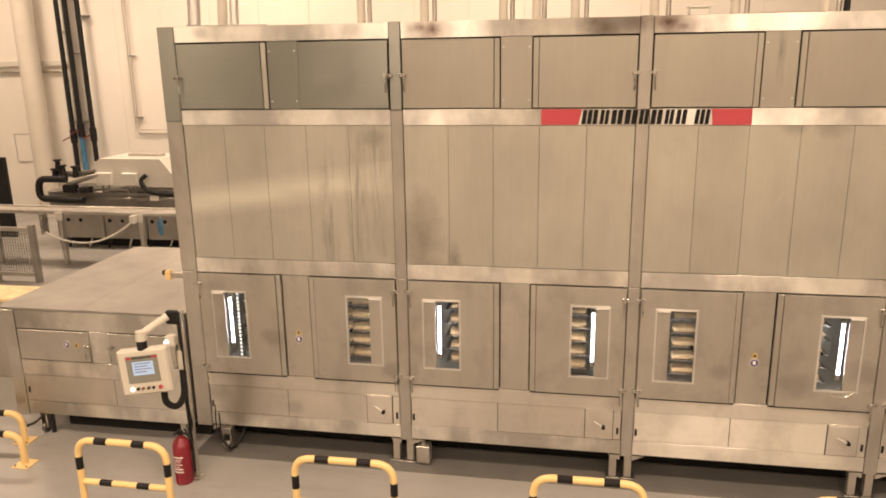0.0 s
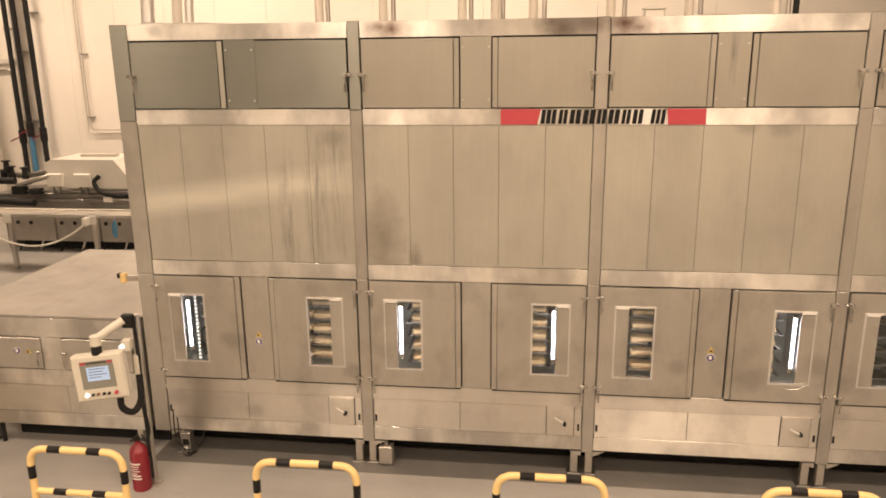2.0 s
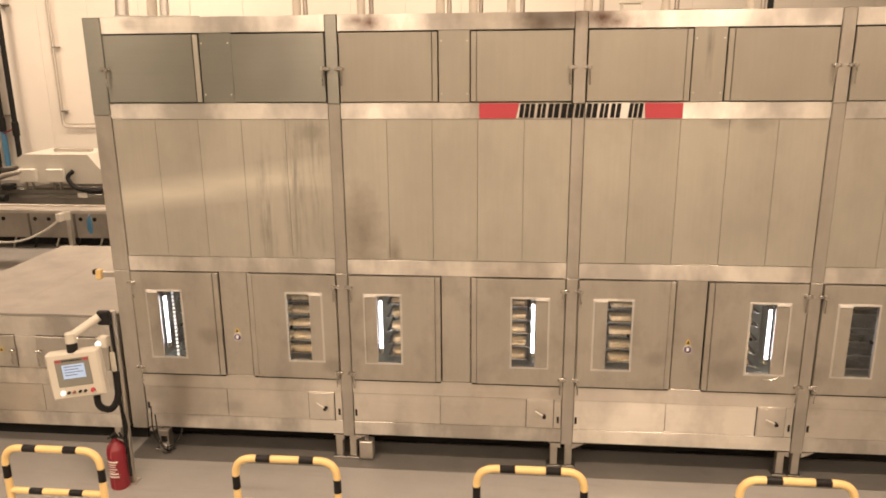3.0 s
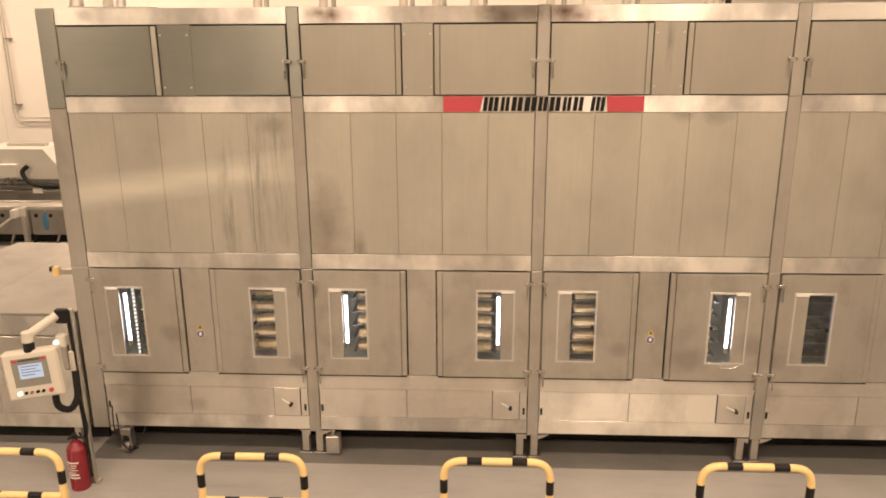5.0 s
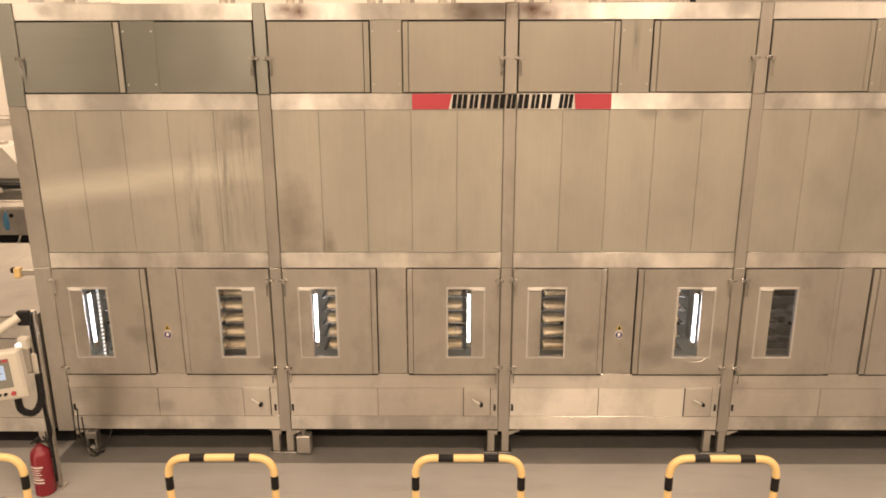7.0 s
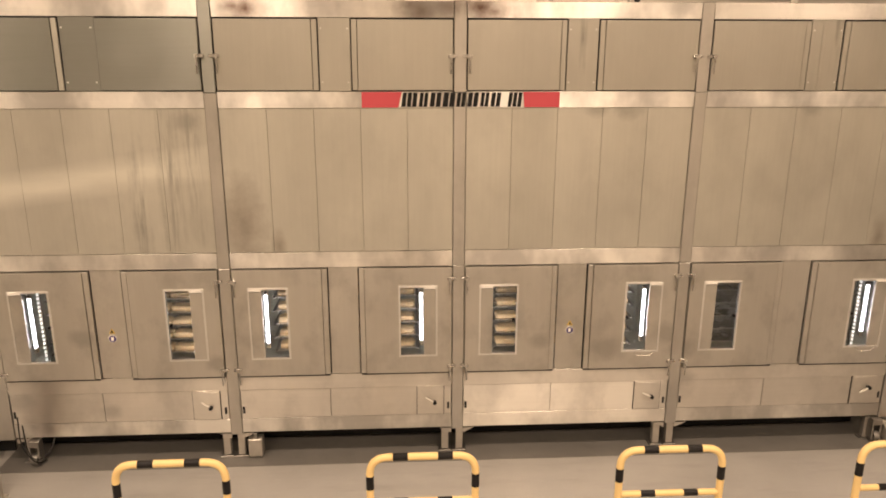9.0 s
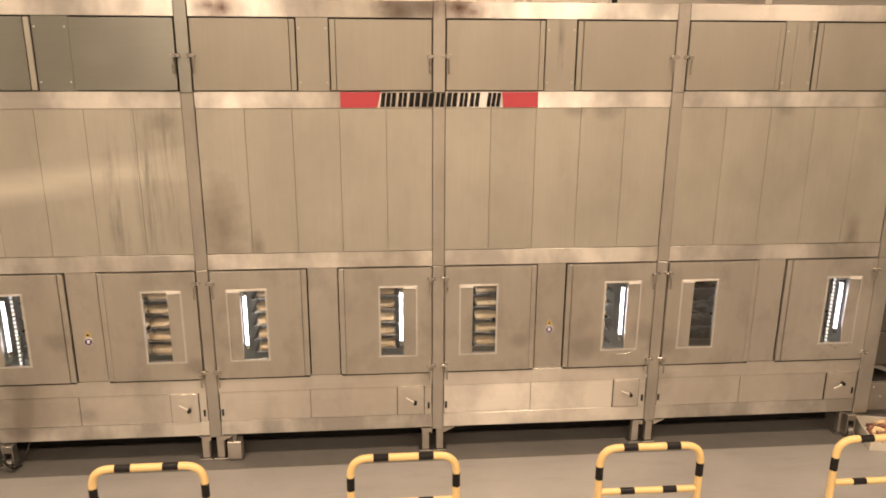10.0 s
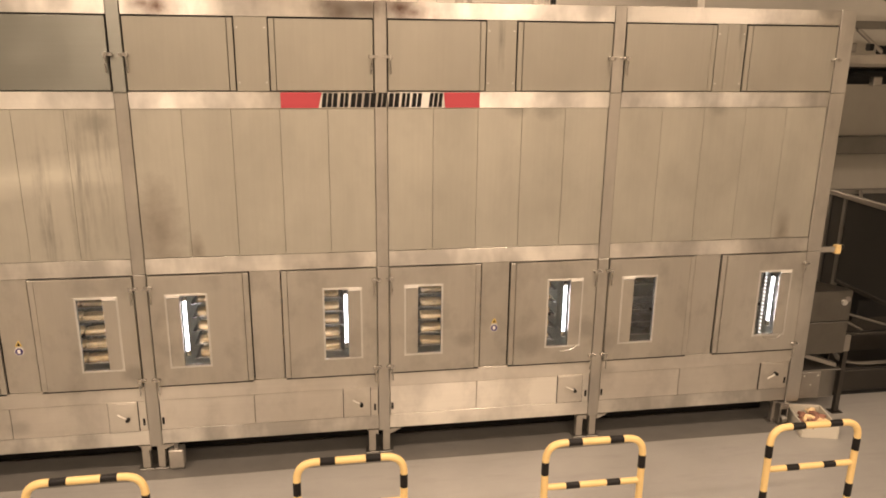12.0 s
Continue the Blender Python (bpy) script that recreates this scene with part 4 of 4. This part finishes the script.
wall_pipe("grey_pipe", "thin grey pipe beside the black pipes", [(-11.99, 10.40, 1.0), (-11.99, 10.40, CEIL)], 0.035, M_DULL)
wall_pipe("blue_pipe", "short blue pipe section by the wall", [(-11.885, 10.35, 1.1), (-11.885, 10.35, 1.94)], 0.062, M_BLUE)
wall_pipe("conduit", "pair of thin pale conduits on the wall", [(-10.50, 10.5, CEIL), (-10.50, 10.5, 2.02), (-7.0, 10.5, 2.02)], 0.014, M_DULL)
wall_pipe("conduit", "pair of thin pale conduits on the wall", [(-10.44, 10.5, CEIL), (-10.44, 10.5, 2.10), (-7.0, 10.5, 2.10)], 0.014, M_DULL, (3.82, 2.39))
wall_pipe("conduit", "thin grey conduit bending down the wall", [(-16.0, 10.5, 3.50), (-12.25, 10.5, 3.50), (-12.25, 10.5, 1.2)], 0.04, M_DULL)
tr = thing("cable_trunking", (-16, 10.5, 3.62), "pale horizontal cable trunking along the wall", "trunking")
part("channel", bm_boxes((0, 4.0, 0, 0.1, 0, 0.12), bevel=0.006), M_WHITE, tr)

# ---- behind the infeed: dough line ----
hw = thing("wall_hatch", (-13.9, WY, 1.30), "flush cream hatch with dark edge in the wall", "hatch")
part("door", bm_boxes((0, 0.52, -0.03, 0, 0, 0.66), bevel=0.006), M_WALL, hw)
part("frame", bm_ring(-0.03, 0.55, -0.03, 0.69, 0.002, 0.518, 0.002, 0.658, -0.022, 0), M_DULL, hw)
part("handle", bm_boxes((0.44, 0.48, -0.06, -0.03, 0.02, 0.10)), M_BLACK, hw)
dk = thing("dark_panel", (-12.04, 7.9, 0), "dark upright machine panel at the hall side", "panel")
part("panel", bm_boxes((-0.8, 0, 0, 0.08, 0.0, 1.75), bevel=0.01), M_BLACK, dk)

ln = thing("dough_machine", (-10.79, 7.2, 0.257), "low steel dough machine with a cream hood", "machine")
ln.scale = (0.93, 0.93, 0.93)
part("bed", bm_boxes((0.1, 4.6, 0.2, 1.3, 0.60, 0.95), bevel=0.01), M_DARKST, ln)
part("bed_rail", bm_boxes((0.1, 4.6, 0.10, 0.2, 0.78, 0.86), bevel=0.01), M_DARKST, ln)
hood = part("hood", bm_prism(((1.35, 1.08), (1.35, 1.58), (1.50, 1.68), (2.9, 1.68), (3.25, 1.25), (3.25, 1.08)), 0.15, 1.2), M_WHITE, ln, "cream sheet hood with a sloping end")
part("ledge", bm_boxes((1.9, 2.7, 0.6, 0.75, 1.68, 1.74)), M_DULL, ln)
for a in (1.42, 2.02):
    j = part("junction_box", bm_boxes((a, a + 0.36, 0.05, 0.15, 1.12, 1.39), bevel=0.012), M_WHITE, ln, "white junction box")
    for q in (0.10, 0.24):
        part("bracket", bm_boxes((a + q, a + q + 0.03, 0.08, 0.12, 0.95, 1.12)), M_DARKST, j)
part("rail", bm_boxes((0.8, 4.6, 0.10, 0.14, 1.0, 1.03)), M_DARKST, ln)
part("hose", bm_tube(rounded([(2.62, 0.05, 1.36), (2.5, -0.02, 1.25), (2.65, -0.05, 1.02), (3.1, -0.05, 0.95), (3.6, 0.05, 1.0)], 0.2, 6), 0.045, 10), M_BLACK, ln, "black cable hose", True)
part("thick_pipe", bm_tube(rounded([(0.75, 0.0, 1.25), (0.08, 0.0, 1.25), (0.06, -0.02, 0.82), (1.15, -0.05, 0.80)], 0.18, 6), 0.075, 14), M_BLACK, ln, "thick black bent pipe", True)
part("manifold", bm_tube(rounded([(0.35, 0.3, 1.35), (0.75, 0.3, 1.30), (1.4, 0.2, 1.42)], 0.2, 5), 0.06, 12), M_DARKST, ln, "", True)
for a, z in ((0.35, 1.30), (0.55, 1.38), (0.85, 1.36), (0.45, 1.5)):
    vb = part("valve", bm_cyl((a, 0.2, z - 0.1), (a, 0.2, z + 0.12), 0.07, 0.05, 12), M_BLACK, ln, "black valve head", True)
    part("wheel", bm_cyl((a, 0.2, z + 0.12), (a, 0.2, z + 0.15), 0.09, None, 12), M_BLACK, vb)
for k in range(4):
    a = 0.55 + k * 1.0
    dr = part("drawer_front", bm_boxes((a, a + 0.95, 0.0, 0.12, -0.04, 0.56), bevel=0.012), M_MID, ln, "grey steel lower door")
    for q in (0.12, 0.42):
        part("grip_hole", bm_cyl((a + q, -0.012, 0.36), (a + q, 0.0, 0.36), 0.042, None, 12), M_BLACK, dr)
for k in range(9):
    a = 0.55 + k * 0.48
    part("leg", bm_tube([(a, 0.1, -0.276), (a + 0.10, 0.1, -0.03)], 0.022, 8), M_DULL if k % 2 else M_BLACK, ln, "", True)
# black block added in place of the shade under the machine
part("gap_shade_block", bm_boxes((0.5, 4.6, 0.3, 1.2, -0.25, -0.05)), M_BLACK, ln)
for a in (0.15, 4.4):
    part("side_leg", bm_boxes((a, a + 0.1, 0.3, 1.2, -0.276, 0.62)), M_DARKST, ln)

for gx0, gx1, gz0, gz1 in ((0.6, 0.9, 0.95, 1.12), (1.0, 1.25, 0.95, 1.08), (3.55, 3.75, 0.78, 0.98)):
    part("black_gear", bm_boxes((gx0, gx1, 0.02, 0.2, gz0, gz1), bevel=0.02), M_BLACK, ln, "black drive gear")
part("paper_tag", bm_boxes((2.62, 2.82, 0.092, 0.098, 0.80, 0.90), bevel=0), M_BAND, ln, "white paper tag")
part("paper_tag", bm_boxes((3.25, 3.40, 0.092, 0.098, 0.78, 0.92), bevel=0), M_BAND, ln, "white paper tag")
part("cross_pipe", bm_tube(rounded([(0.7, 0.1, 1.12), (1.3, 0.05, 1.30), (1.5, 0.1, 1.34)], 0.1, 4), 0.05, 12), M_MID, ln, "", True)

hr = thing("conveyor_rail", (-11.2, 6.0, 0), "long pale steel conveyor rail on square posts", "conveyor")
part("rail", bm_boxes((0, 5.4, -0.04, 0.04, 0.975, 1.035), bevel=0.008), M_FRAME, hr)
part("rail", bm_boxes((0, 5.4, 0.35, 0.40, 0.985, 1.05), bevel=0.008), M_DULL, hr)
part("bed", bm_boxes((0, 5.4, 0.04, 0.35, 0.99, 1.02), bevel=0), M_DULL, hr)
for a in (0.4, 1.79, 3.42, 4.9):
    pst = part("post", bm_boxes((a - 0.036, a + 0.036, -0.03, 0.06, 0, 0.965), bevel=0.006), M_FRAME, hr)
    part("bracket", bm_boxes((a - 0.08, a + 0.08, -0.06, -0.04, 0.86, 1.02), bevel=0.01), M_WHITE, pst)
ws = thing("hanging_hose", (-9.67, 5.9, 0), "white hose hanging in a curve below the rail", "hose")
sag = [Vector((t * 1.82, -0.05, 0.47 + 1.20 * (t - 0.40) ** 2)) for t in (k / 14 for k in range(15))]
part("hose", bm_tube(sag, 0.018, 10), M_WHITE, ws, "", True)
part("hook", bm_boxes((1.78, 1.86, -0.1, 0.06, 0.86, 1.0), bevel=0.006), M_WHITE, ws)
part("hook", bm_boxes((-0.03, 0.03, -0.1, 0.05, 0.62, 1.0)), M_CHROME, ws)
gl = thing("blue_glove", (-7.35, 5.92, 0.62), "crumpled blue glove hanging from the rail", "glove")
bm = bmesh.new()
bmesh.ops.create_icosphere(bm, subdivisions=2, radius=1)
for v in bm.verts:
    k = 1 + 0.5 * noise.noise(v.co * 1.7)
    v.co = (v.co.x * 0.045 * k * (1.2 - 0.5 * v.co.z), v.co.y * 0.03 * k, v.co.z * 0.16 * k + 0.18)
part("cloth", bm, M_BLUE, gl)
part("string", bm_cyl((0, 0, 0.3), (0, 0, 0.36), 0.006, None, 6), M_WHITE, gl)

# wire fence beside the line
wf = thing("wire_fence", (-11.0, 4.9, 0), "low steel guard fence with wire mesh", "fence")
for a in (0.0, 1.05, 1.86):
    part("post", bm_boxes((a - 0.05, a + 0.05, -0.05, 0.05, 0, 1.02), bevel=0.008), M_MID, wf)
part("top_rail", bm_boxes((0, 1.8, -0.03, 0.03, 0.90, 0.97), bevel=0.006), M_FRAME, wf)
part("bottom_rail", bm_boxes((0, 1.8, -0.03, 0.03, 0.10, 0.16), bevel=0.006), M_FRAME, wf)
for k in range(36):
    part("wire", bm_boxes((0.05 + k * 0.05, 0.056 + k * 0.05, -0.004, 0.004, 0.16, 0.90), bevel=0), M_DARKST, wf)
for k in range(14):
    part("wire", bm_boxes((0.05, 1.8, -0.006, 0.0, 0.19 + k * 0.05, 0.195 + k * 0.05), bevel=0), M_DARKST, wf)
bd = thing("board_stack", (-6.78, 1.16, 0), "pale plywood boards on a low stand", "board")
part("board", bm_boxes((-0.6, 0.5, 0, 0.5, 0.98, 1.02), bevel=0.005), M_BREAD, bd)
part("stand", bm_boxes((-0.5, 0.4, 0.05, 0.45, 0, 0.98), bevel=0.01), M_DULL, bd)

# ---- beyond the last module ----
def bm_plan(outline, z0, z1):
    """An upright block over the given outline on the floor plan."""
    bm = bmesh.new()
    a, b = [bm.verts.new((x, y, z0)) for x, y in outline], [bm.verts.new((x, y, z1)) for x, y in outline]
    bm.faces.new(a)
    bm.faces.new(b)
    for i in range(len(a)):
        j = (i + 1) % len(a)
        bm.faces.new((a[i], a[j], b[j], b[i]))
    bmesh.ops.recalc_face_normals(bm, faces=bm.faces[:])
    bmesh.ops.bevel(bm, geom=bm.edges[:], offset=0.005, segments=1, affect="EDGES")
    return bm


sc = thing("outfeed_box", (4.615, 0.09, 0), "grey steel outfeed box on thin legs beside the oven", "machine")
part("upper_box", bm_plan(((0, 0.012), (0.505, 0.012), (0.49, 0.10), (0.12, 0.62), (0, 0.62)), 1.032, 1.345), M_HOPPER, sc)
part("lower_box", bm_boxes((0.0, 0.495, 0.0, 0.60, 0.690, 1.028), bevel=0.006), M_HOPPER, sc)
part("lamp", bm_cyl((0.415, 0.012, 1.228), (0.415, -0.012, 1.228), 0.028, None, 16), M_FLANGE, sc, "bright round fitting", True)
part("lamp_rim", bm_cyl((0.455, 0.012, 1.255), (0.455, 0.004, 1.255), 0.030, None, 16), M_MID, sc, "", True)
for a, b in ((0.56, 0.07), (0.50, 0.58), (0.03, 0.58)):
    lg = part("leg", bm_boxes((a - 0.024, a + 0.024, b - 0.024, b + 0.024, 0.012, 0.690), bevel=0.003), M_BAYSHADE, sc)
    part("foot_plate", bm_boxes((a - 0.06, a + 0.06, b - 0.05, b + 0.05, 0.0, 0.011), bevel=0.002), M_BAYSHADE, lg)
part("leg_tie", bm_boxes((0.40, 0.58, 0.03, 0.055, 0.690, 0.86), bevel=0.003), M_MID, sc, "pale steel corner tie")
part("chute", bm_prism(((0.06, 0.66), (0.13, 0.675), (0.46, 0.565), (0.46, 0.52)), 0.03, 0.10), M_MID, sc, "sloping steel chute")
part("shelf", bm_boxes((0.03, 0.50, 0.0, 0.5, 0.500, 0.518), bevel=0.003), M_DARKST, sc)
low = part("low_box", bm_boxes((0.07, 0.285, 0.0, 0.25, 0.215, 0.497), bevel=0.006), M_MID, sc, "small steel terminal box")
for a, b in ((0.10, 0.46), (0.25, 0.46), (0.18, 0.36)):
    part("screw", bm_cyl((a, 0.002, b), (a, -0.006, b), 0.009, None, 8), M_FLANGE, low)
part("rear_panel", bm_boxes((0.29, 0.53, 0.10, 0.12, 0.16, 0.497), bevel=0.003), M_DARKST, sc)
part("red_knob", bm_cyl((0.05, 0.22, 1.345), (0.05, 0.22, 1.375), 0.028, None, 12), M_RED, sc, "red knob", True)

cr = thing("scrap_crate", (4.72, -0.10, 0), "white open crate with reddish brown scraps", "crate", "", -14)
cr.scale = (0.86, 0.92, 1.0)
part("bottom", bm_boxes((-0.19, 0.19, -0.24, 0.24, 0, 0.015)), M_PLASTIC, cr)
part("side", bm_boxes((-0.20, -0.18, -0.25, 0.25, 0.0, 0.13), bevel=0.004), M_PLASTIC, cr)
part("side", bm_boxes((0.18, 0.20, -0.25, 0.25, 0.0, 0.13), bevel=0.004), M_PLASTIC, cr)
part("side", bm_boxes((-0.18, 0.18, -0.25, -0.23, 0.0, 0.13), bevel=0.004), M_PLASTIC, cr)
part("side", bm_boxes((-0.18, 0.18, 0.23, 0.25, 0.0, 0.13), bevel=0.004), M_PLASTIC, cr)
for k in range(26):
    s = thing("bread_scrap", (4.72 + random.uniform(-0.11, 0.11), -0.10 + random.uniform(-0.16, 0.16), random.uniform(0.06, 0.11)), "broken reddish brown crust scrap in a crate", "bread", "scraps in the crate", random.uniform(0, 360))
    bm = bmesh.new()
    bmesh.ops.create_icosphere(bm, subdivisions=1, radius=1)
    for v in bm.verts:
        v.co = (v.co.x * random.uniform(0.05, 0.08), v.co.y * 0.028, v.co.z * 0.028)
    part("piece", bm, M_BREADRED if k % 3 else M_BREAD, s)

cg = thing("guard_enclosure", (5.6, 0, 0), "steel framed guard enclosure with dark tinted panels", "enclosure")
for y, w in ((1.26, 0.030), (1.01, 0.024), (-0.45, 0.030)):
    part("post", bm_boxes((-w, w, y - w, y + w, 0.0, 2.06), bevel=0.004), M_DARKST, cg)
part("top_rail", bm_boxes((-0.03, 0.03, -0.48, 1.29, 2.063, 2.115), bevel=0.004), M_MID, cg)
part("top_rail", bm_boxes((0.033, 2.2, 1.23, 1.29, 2.063, 2.115), bevel=0.004), M_DARKST, cg)
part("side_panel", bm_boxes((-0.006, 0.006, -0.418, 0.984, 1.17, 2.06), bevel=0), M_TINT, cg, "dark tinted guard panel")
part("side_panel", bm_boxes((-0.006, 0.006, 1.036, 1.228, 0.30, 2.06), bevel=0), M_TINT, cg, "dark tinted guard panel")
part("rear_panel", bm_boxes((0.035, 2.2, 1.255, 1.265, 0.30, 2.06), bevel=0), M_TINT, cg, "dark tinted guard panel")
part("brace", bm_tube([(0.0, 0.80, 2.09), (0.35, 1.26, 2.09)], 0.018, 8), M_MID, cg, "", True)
part("middle_rail", bm_boxes((-0.02, 0.02, -0.418, 0.984, 1.125, 1.165), bevel=0.003), M_BAYSHADE, cg)
part("cross_rail", bm_boxes((0.03, 2.2, 0.99, 1.03, 1.15, 1.18), bevel=0.003), M_BAYSHADE, cg)
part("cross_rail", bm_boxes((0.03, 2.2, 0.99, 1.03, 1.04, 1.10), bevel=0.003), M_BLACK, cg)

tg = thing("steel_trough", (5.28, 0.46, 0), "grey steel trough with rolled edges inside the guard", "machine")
part("front_panel", bm_boxes((0.0, 2.6, 0.0, 0.03, 0.06, 0.30), bevel=0.008), M_BAYSHADE, tg)
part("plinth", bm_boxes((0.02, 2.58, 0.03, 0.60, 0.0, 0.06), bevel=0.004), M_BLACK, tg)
part("back_panel", bm_boxes((0.0, 2.6, 0.50, 0.52, 0.06, 0.70), bevel=0.004), M_BAYSHADE, tg)
part("top_rail", bm_boxes((0.0, 2.6, 0.0, 0.05, 0.700, 0.735), bevel=0.006), M_BAYSHADE, tg)
part("end_plate", bm_boxes((0.0, 0.02, 0.052, 0.498, 0.06, 0.70), bevel=0.004), M_BAYSHADE, tg)
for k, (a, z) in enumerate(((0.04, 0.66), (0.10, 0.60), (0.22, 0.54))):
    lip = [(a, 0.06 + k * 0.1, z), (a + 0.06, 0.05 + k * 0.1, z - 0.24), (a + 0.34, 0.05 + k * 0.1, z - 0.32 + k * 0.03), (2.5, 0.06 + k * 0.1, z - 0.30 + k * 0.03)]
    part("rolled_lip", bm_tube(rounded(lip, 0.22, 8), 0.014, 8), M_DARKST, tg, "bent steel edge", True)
part("bed", bm_boxes((0.05, 2.55, 0.05, 0.49, 0.28, 0.30), bevel=0.006), M_BAYSHADE, tg)
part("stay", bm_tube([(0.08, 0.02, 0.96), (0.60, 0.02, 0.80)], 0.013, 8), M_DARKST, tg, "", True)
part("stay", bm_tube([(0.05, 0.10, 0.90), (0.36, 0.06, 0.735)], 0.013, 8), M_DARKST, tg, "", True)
part("stay_post", bm_boxes((0.03, 0.07, 0.04, 0.08, 0.735, 0.98), bevel=0.003), M_BAYSHADE, tg)
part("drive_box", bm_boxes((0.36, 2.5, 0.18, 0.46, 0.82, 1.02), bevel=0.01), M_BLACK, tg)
part("drive_foot", bm_boxes((0.5, 0.6, 0.40, 0.46, 0.70, 0.82), bevel=0.003), M_BAYSHADE, tg)

oc = thing("overhead_conveyor", (6.0, 2.0, 0), "overhead steel conveyor with black drive parts", "conveyor")
part("upper_rail", bm_boxes((0, 4.0, 0, 0.08, 3.84, 3.93)), M_DARKST, oc)
part("lower_rail", bm_boxes((0, 4.0, 0, 0.08, 3.45, 3.56)), M_DULL, oc)
part("belt", bm_boxes((0.0, 4.0, 0.08, 0.7, 3.50, 3.53)), M_BLACK, oc)
part("drive", bm_cyl((0.1, 0.1, 3.30), (1.4, 0.1, 3.30), 0.09, None, 16), M_BLACK, oc, "", True)
part("motor", bm_boxes((0.55, 0.95, -0.05, 0.15, 3.56, 3.66), bevel=0.015), M_BLACK, oc)
part("brace", bm_tube([(0.2, 0.04, 3.84), (0.6, 0.04, 3.56)], 0.025, 8), M_DULL, oc)
part("brace", bm_tube([(0.15, 0.04, 4.34), (1.0, 0.04, 3.95)], 0.025, 8), M_DULL, oc)
part("post", bm_boxes((3.0, 3.1, 0, 0.1, 0, 4.3)), M_DARKST, oc)
part("hanger", bm_boxes((1.5, 1.54, 0.02, 0.06, 3.93, 4.35)), M_DARKST, oc)
for k in range(12):
    gx, gz = 0.08 + k * 0.12, random.uniform(3.18, 3.30) if k % 2 else random.uniform(3.56, 3.60)
    part("fitting", bm_boxes((gx, gx + random.uniform(0.05, 0.12), -0.06, 0.03, gz, gz + random.uniform(0.04, 0.11)), bevel=0.01), M_BLACK if k % 3 else M_MID, oc)
part("hose", bm_tube(rounded([(0.55, -0.05, 3.60), (0.62, -0.08, 3.75), (0.95, -0.05, 3.78), (1.1, 0.0, 3.55)], 0.1, 5), 0.018, 8), M_BLACK, oc, "", True)
part("roller", bm_cyl((0.05, 0.2, 3.36), (1.9, 0.2, 3.36), 0.05, None, 12), M_MID, oc, "", True)
wl = thing("wall_ledge", (5.6, 4.45, 2.0), "low dark ledge along the partition wall", "ledge")
part("ledge", bm_boxes((0, 9, 0, 0.15, 0, 0.28), bevel=0.01), M_DARKST, wl)

# ---- wall panels behind the oven ----
wb = bpy.data.objects["wall_back"]
panel_mesh = mesh_of(bm_boxes((0.003, 1.197, -0.02, -0.001, 0.15, CEIL - 0.02), bevel=0.004), "wall_panel", M_WALL)
for k in range(21):
    p = new("wall_panel", panel_mesh)
    p.parent, p.location = wb, (-15.6 + k * 1.2, Y1, 0)
